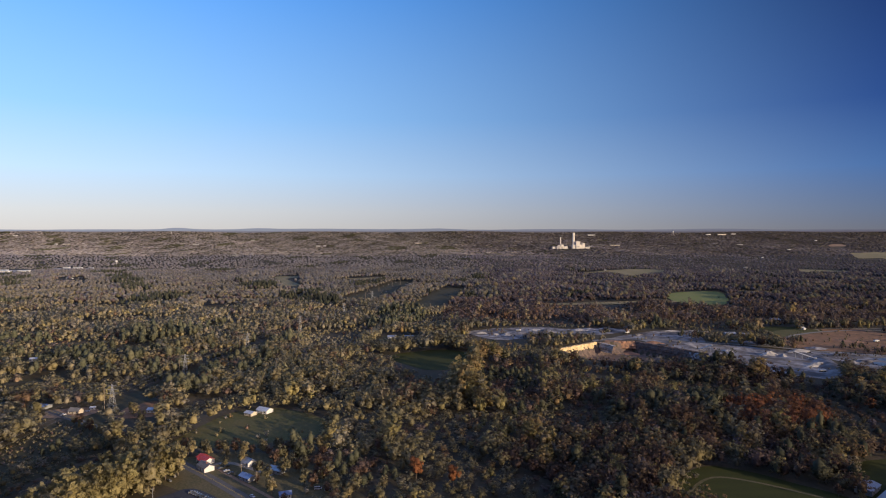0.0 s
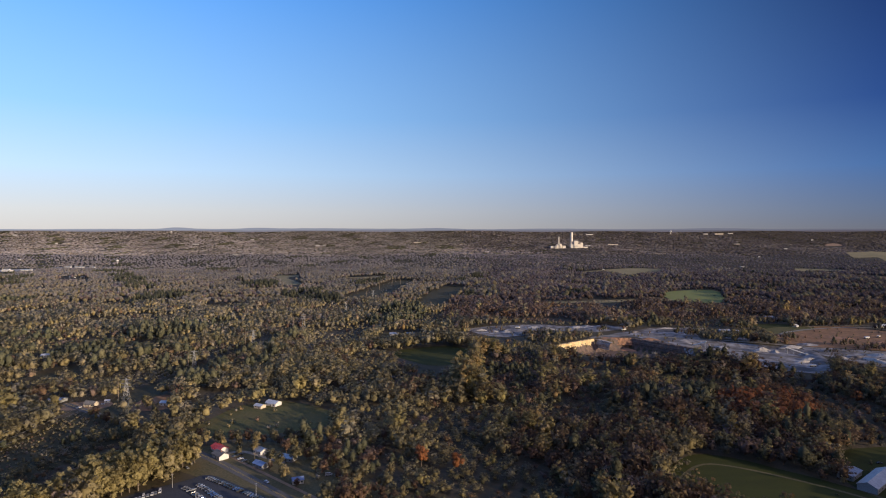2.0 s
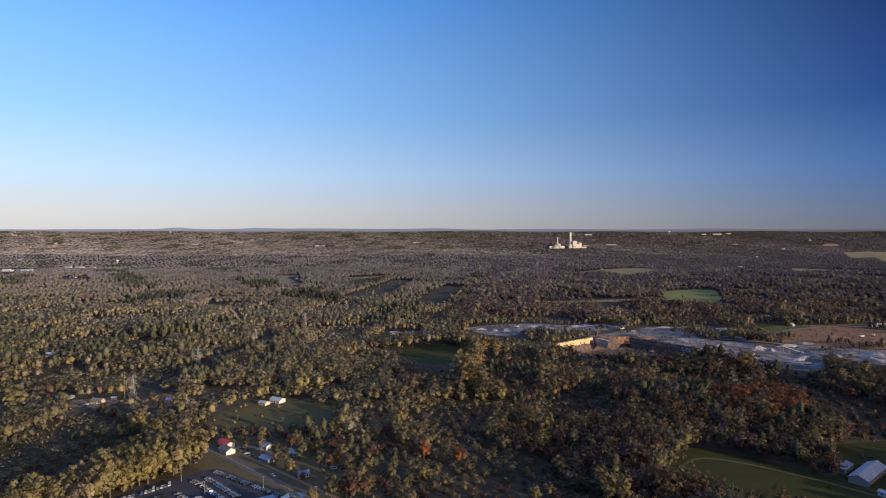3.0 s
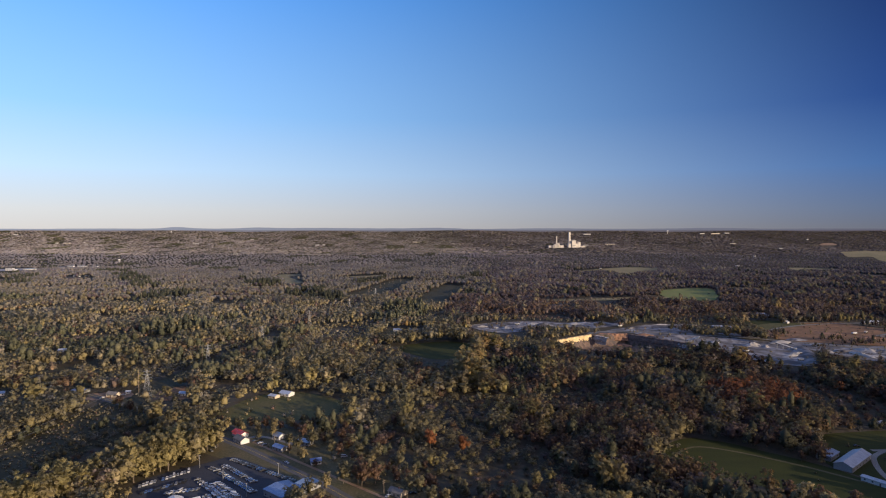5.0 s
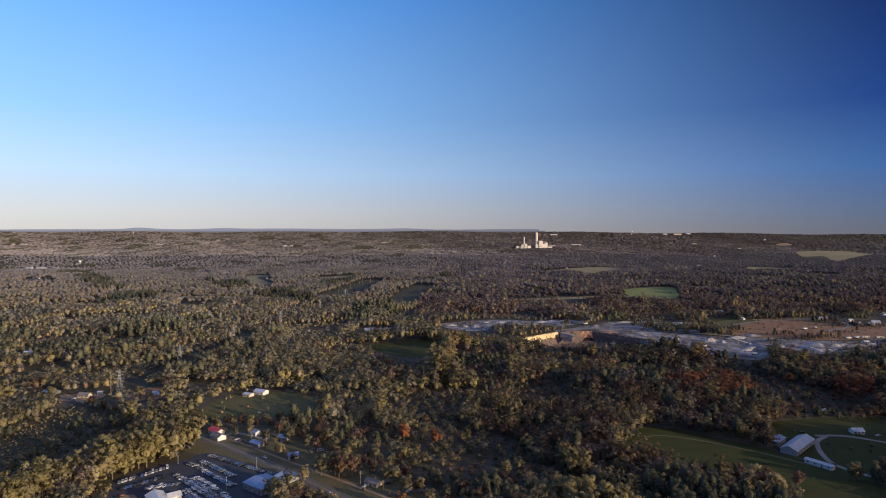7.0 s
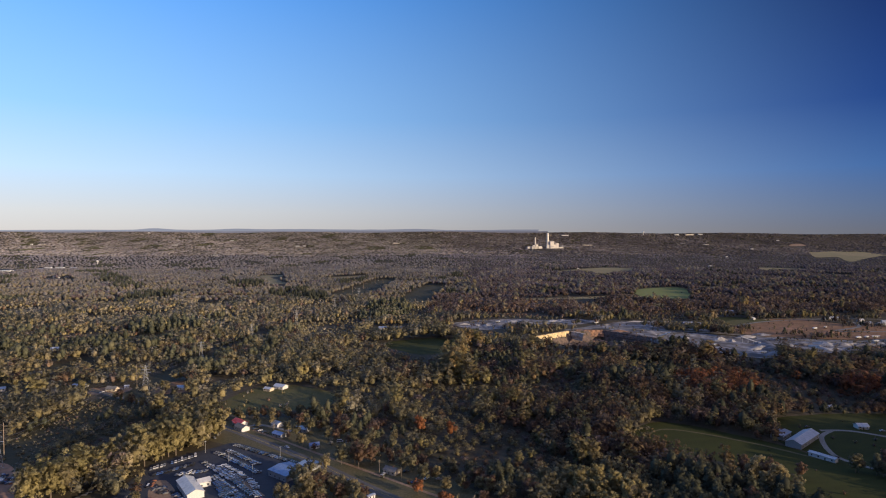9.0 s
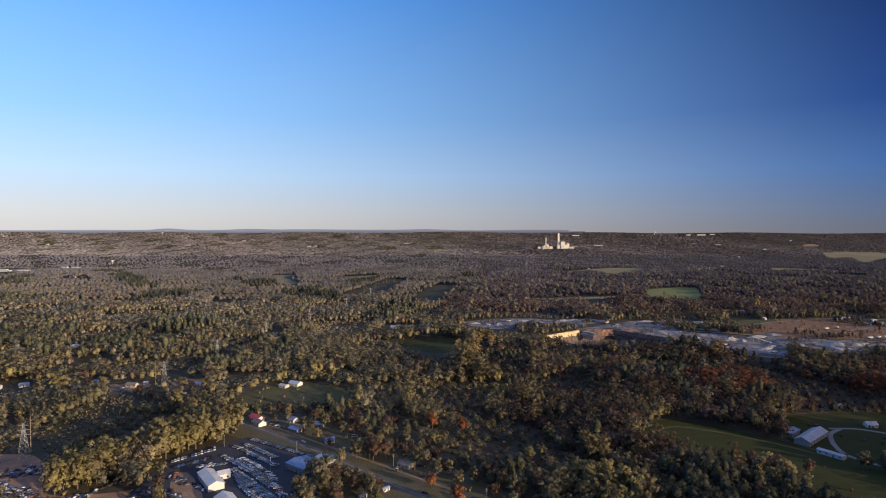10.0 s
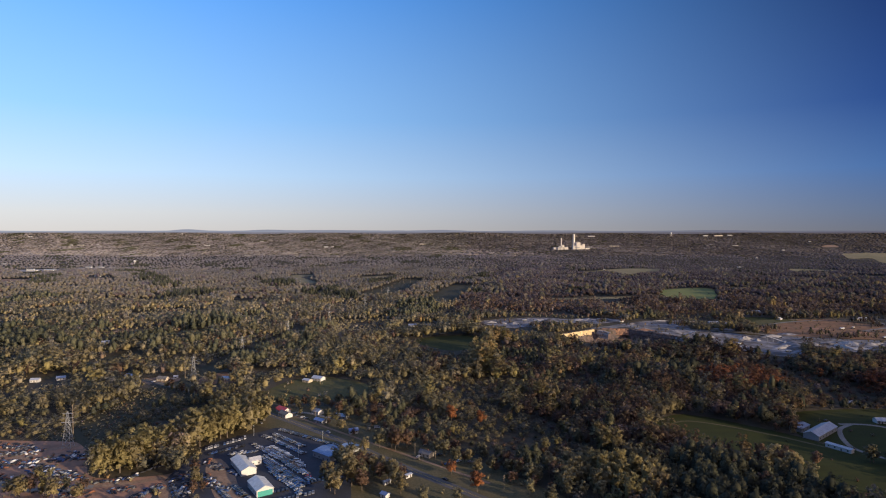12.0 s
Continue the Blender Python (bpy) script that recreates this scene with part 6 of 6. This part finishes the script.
for x, y, rx, ry, h, rz, mt in ((560, 790, 14, 7, 5, 10, "quarry"), (600, 800, 16, 7, 5, -20, "stone"), (640, 795, 14, 6, 5, 0, "quarry"), (690, 805, 15, 7, 4, 10, "quarry"), (720, 790, 13, 6, 5, 0, "stone"), (660, 770, 12, 6, 4, 30, "redsoil"), (620, 760, 14, 6, 4, 0, "quarry"), (740, 775, 12, 6, 4, 0, "quarry"), (65.2, 1015, 9, 6, 4, 10, "stone"), (87, 1004.9, 8, 6, 3.5, 0, "stone"), (105.8, 1000.5, 10, 7, 4.5, 20, "stone"), (133.4, 1015, 14, 6, 3, 0, "quarry"), (179.8, 1032.4, 16, 7, 6, -10, "quarry"), (159.5, 1046.9, 12, 7, 5, 0, "stone"),
                                (237.8, 1046.9, 14, 7, 6, -15, "stone"), (258.1, 1058.5, 10, 6, 4, 0, "stone"), (290, 1065.8, 12, 5, 4, 10, "stone"), (466.9, 855.5, 10, 8, 7, 0, "stone"), (481.4, 846.8, 8, 6, 5, 30, "quarry"), (516.2, 867.1, 13, 8, 5, 0, "stone"),
                                (498.8, 794.6, 10, 5, 4.5, 25, "stone"), (484.3, 783, 9, 4, 3, 30, "stone"), (539.4, 790.2, 12, 8, 4, 0, "quarry"), (571.3, 771.4, 22, 5, 6, -50, "stone"), (585.8, 759.8, 10, 4, 4, -40, "stone"), (435, 1038.2, 16, 6, 3, -10, "stone"),
                                (394.4, 1038.2, 20, 6, 3.5, 0, "stone"), (326.2, 1000.5, 14, 6, 3, 20, "quarry"), (478.5, 928, 24, 4, 3, -24, "quarry"), (420.5, 884.5, 10, 5, 4, -20, "stone"), (623.5, 790.2, 16, 7, 5, 10, "quarry"), (655.4, 783, 12, 6, 5, 0, "quarry"),
                                (551, 884.5, 20, 7, 4, -10, "quarry"), (290, 928, 14, 6, 4, 0, "redsoil"), (326.2, 928, 16, 6, 4, -10, "redsoil"), (681.5, 899, 18, 6, 3, -10, "redsoil"), (638, 942.5, 20, 6, 3, -20, "redsoil"), (725, 870, 18, 5, 2.5, 0, "redsoil")):
    pile(x, y, rx * (1.25 + 0.3 * math.sin(x)), ry * (1.3 + 0.4 * math.cos(x * 1.3)), h * (0.68 + 0.2 * math.sin(y * 0.7)), rz + 25 * math.sin(x + y), MAT[mt], {"stone": "pale heap of crushed stone in the quarry", "quarry": "grey heap of quarry gravel", "redsoil": "heap of red soil at the quarry edge"}[mt])


def conveyor(x, y, rz, long, tall):
    t = thing("conveyor", at(x, y, rz, 0.3), "grey inclined conveyor on steel legs in the quarry", "conveyor", "quarry conveyors")
    bm = bmesh.new()
    tube(bm, (0, 0, 1.0), (long, 0, tall), 0.9, 0.9, 4)
    part("belt_frame", bm, MAT["steel"], t)
    for k in (0.3, 0.6, 0.9):
        part("leg", boxes((long * k - 0.2, -1, -0.3, long * k + 0.2, -0.7, 1 + (tall - 1) * k), (long * k - 0.2, 0.7, -0.3, long * k + 0.2, 1, 1 + (tall - 1) * k)), MAT["steel"], t)
    part("hopper", boxes((-2, -1.6, 0, 1.5, 1.6, 2.6), bevel=0.3), MAT["steel"], t)


conveyor(510.4, 820.7, 160, 26, 9)
conveyor(379.9, 887.4, -40, 18, 9)


def dump_truck(x, y, rz, colour):
    t = thing("dump_truck", at(x, y, rz, 0.4), "heavy dump truck standing in the quarry", "truck", "quarry trucks")
    part("bed", slab([(-4.2, 1.6), (1.2, 1.6), (2.0, 3.6), (-4.6, 3.0)], 1.7, 2.0), MAT[colour], t)
    part("cab", boxes((1.6, -1.5, 1.2, 3.6, 1.5, 3.5), bevel=0.2), MAT["white"], t)
    part("chassis", boxes((-4, -1.2, 0.8, 3.8, 1.2, 1.5), bevel=0.1), MAT["steel"], t)
    for wx in (-3, -1, 2.6):
        for wy in (-1.5, 1.5):
            part("wheel", tube(bmesh.new(), (wx, wy - 0.35, 0.8), (wx, wy + 0.35, 0.8), 0.85, 0.85, 12), MAT["tyre"], t)


for x, y, rz, c in ((677.1, 935.2, 10, "white"), (703.2, 945.4, 40, "cream"), (687.3, 843.9, 0, "white"), (703.2, 846.8, 20, "white"), (691.6, 812, -10, "white"), (435, 812, 30, "steel"), (478.5, 754, -20, "white"),
                    (311.8, 1015, 10, "white"), (130.5, 1036.8, 0, "steel")):
    dump_truck(x, y, rz, c)
for x, y, rz in ((725, 855.5, -8), (746.8, 852.6, -6), (768.5, 833.8, -10)):
    house("site_trailer", x, y, rz, 11, 3.2, 2.7, 0.3, "whiteroof", "white", "long white site trailer on bare soil", "trailer", windows=3, group="site trailers")

# ---- blue hills beyond the woods: two glowing ridges with the haze painted in, paler towards the west ----
def ridge(depth, base, west, east, label, seed):
    m, n, l, b = shader("hazy_hills", 1.0, 0.0)
    side = n.new("ShaderNodeSeparateXYZ")
    l.new(n.new("ShaderNodeNewGeometry").outputs["Position"], side.inputs[0])
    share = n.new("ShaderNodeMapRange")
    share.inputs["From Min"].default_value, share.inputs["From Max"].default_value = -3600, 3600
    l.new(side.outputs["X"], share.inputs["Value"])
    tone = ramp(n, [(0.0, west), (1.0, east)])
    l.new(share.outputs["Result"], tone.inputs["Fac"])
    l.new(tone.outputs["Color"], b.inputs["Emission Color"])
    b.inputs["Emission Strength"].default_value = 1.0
    b.inputs["Base Color"].default_value = (0.02, 0.02, 0.025, 1)
    bm = bmesh.new()
    row = []
    for k in range(241):
        x = -4560 + 38 * k
        hill = base + 4 * noise.noise((x / 600, 0, seed)) + 1.6 * noise.noise((x / 90, 1, seed))
        if seed > 5:
            hill += 12 * math.exp(-((x + 2150) / 120) ** 2) + 9 * math.exp(-((x + 1500) / 160) ** 2) + 6 * math.exp(-((x + 1000) / 420) ** 2) + 7 * math.exp(-((x + 20) / 170) ** 2) + 6 * math.exp(-((x - 2250) / 260) ** 2)
        row.append([bm.verts.new((x, depth, 60)), bm.verts.new((x, depth, hill)), bm.verts.new((x, depth + 1.5, hill - 3)), bm.verts.new((x, depth + 1.5, 60))])
    for u, v in zip(row, row[1:]):
        for k in range(3):
            bm.faces.new((u[k], v[k], v[k + 1], u[k + 1]))
    bmesh.ops.recalc_face_normals(bm, faces=bm.faces)
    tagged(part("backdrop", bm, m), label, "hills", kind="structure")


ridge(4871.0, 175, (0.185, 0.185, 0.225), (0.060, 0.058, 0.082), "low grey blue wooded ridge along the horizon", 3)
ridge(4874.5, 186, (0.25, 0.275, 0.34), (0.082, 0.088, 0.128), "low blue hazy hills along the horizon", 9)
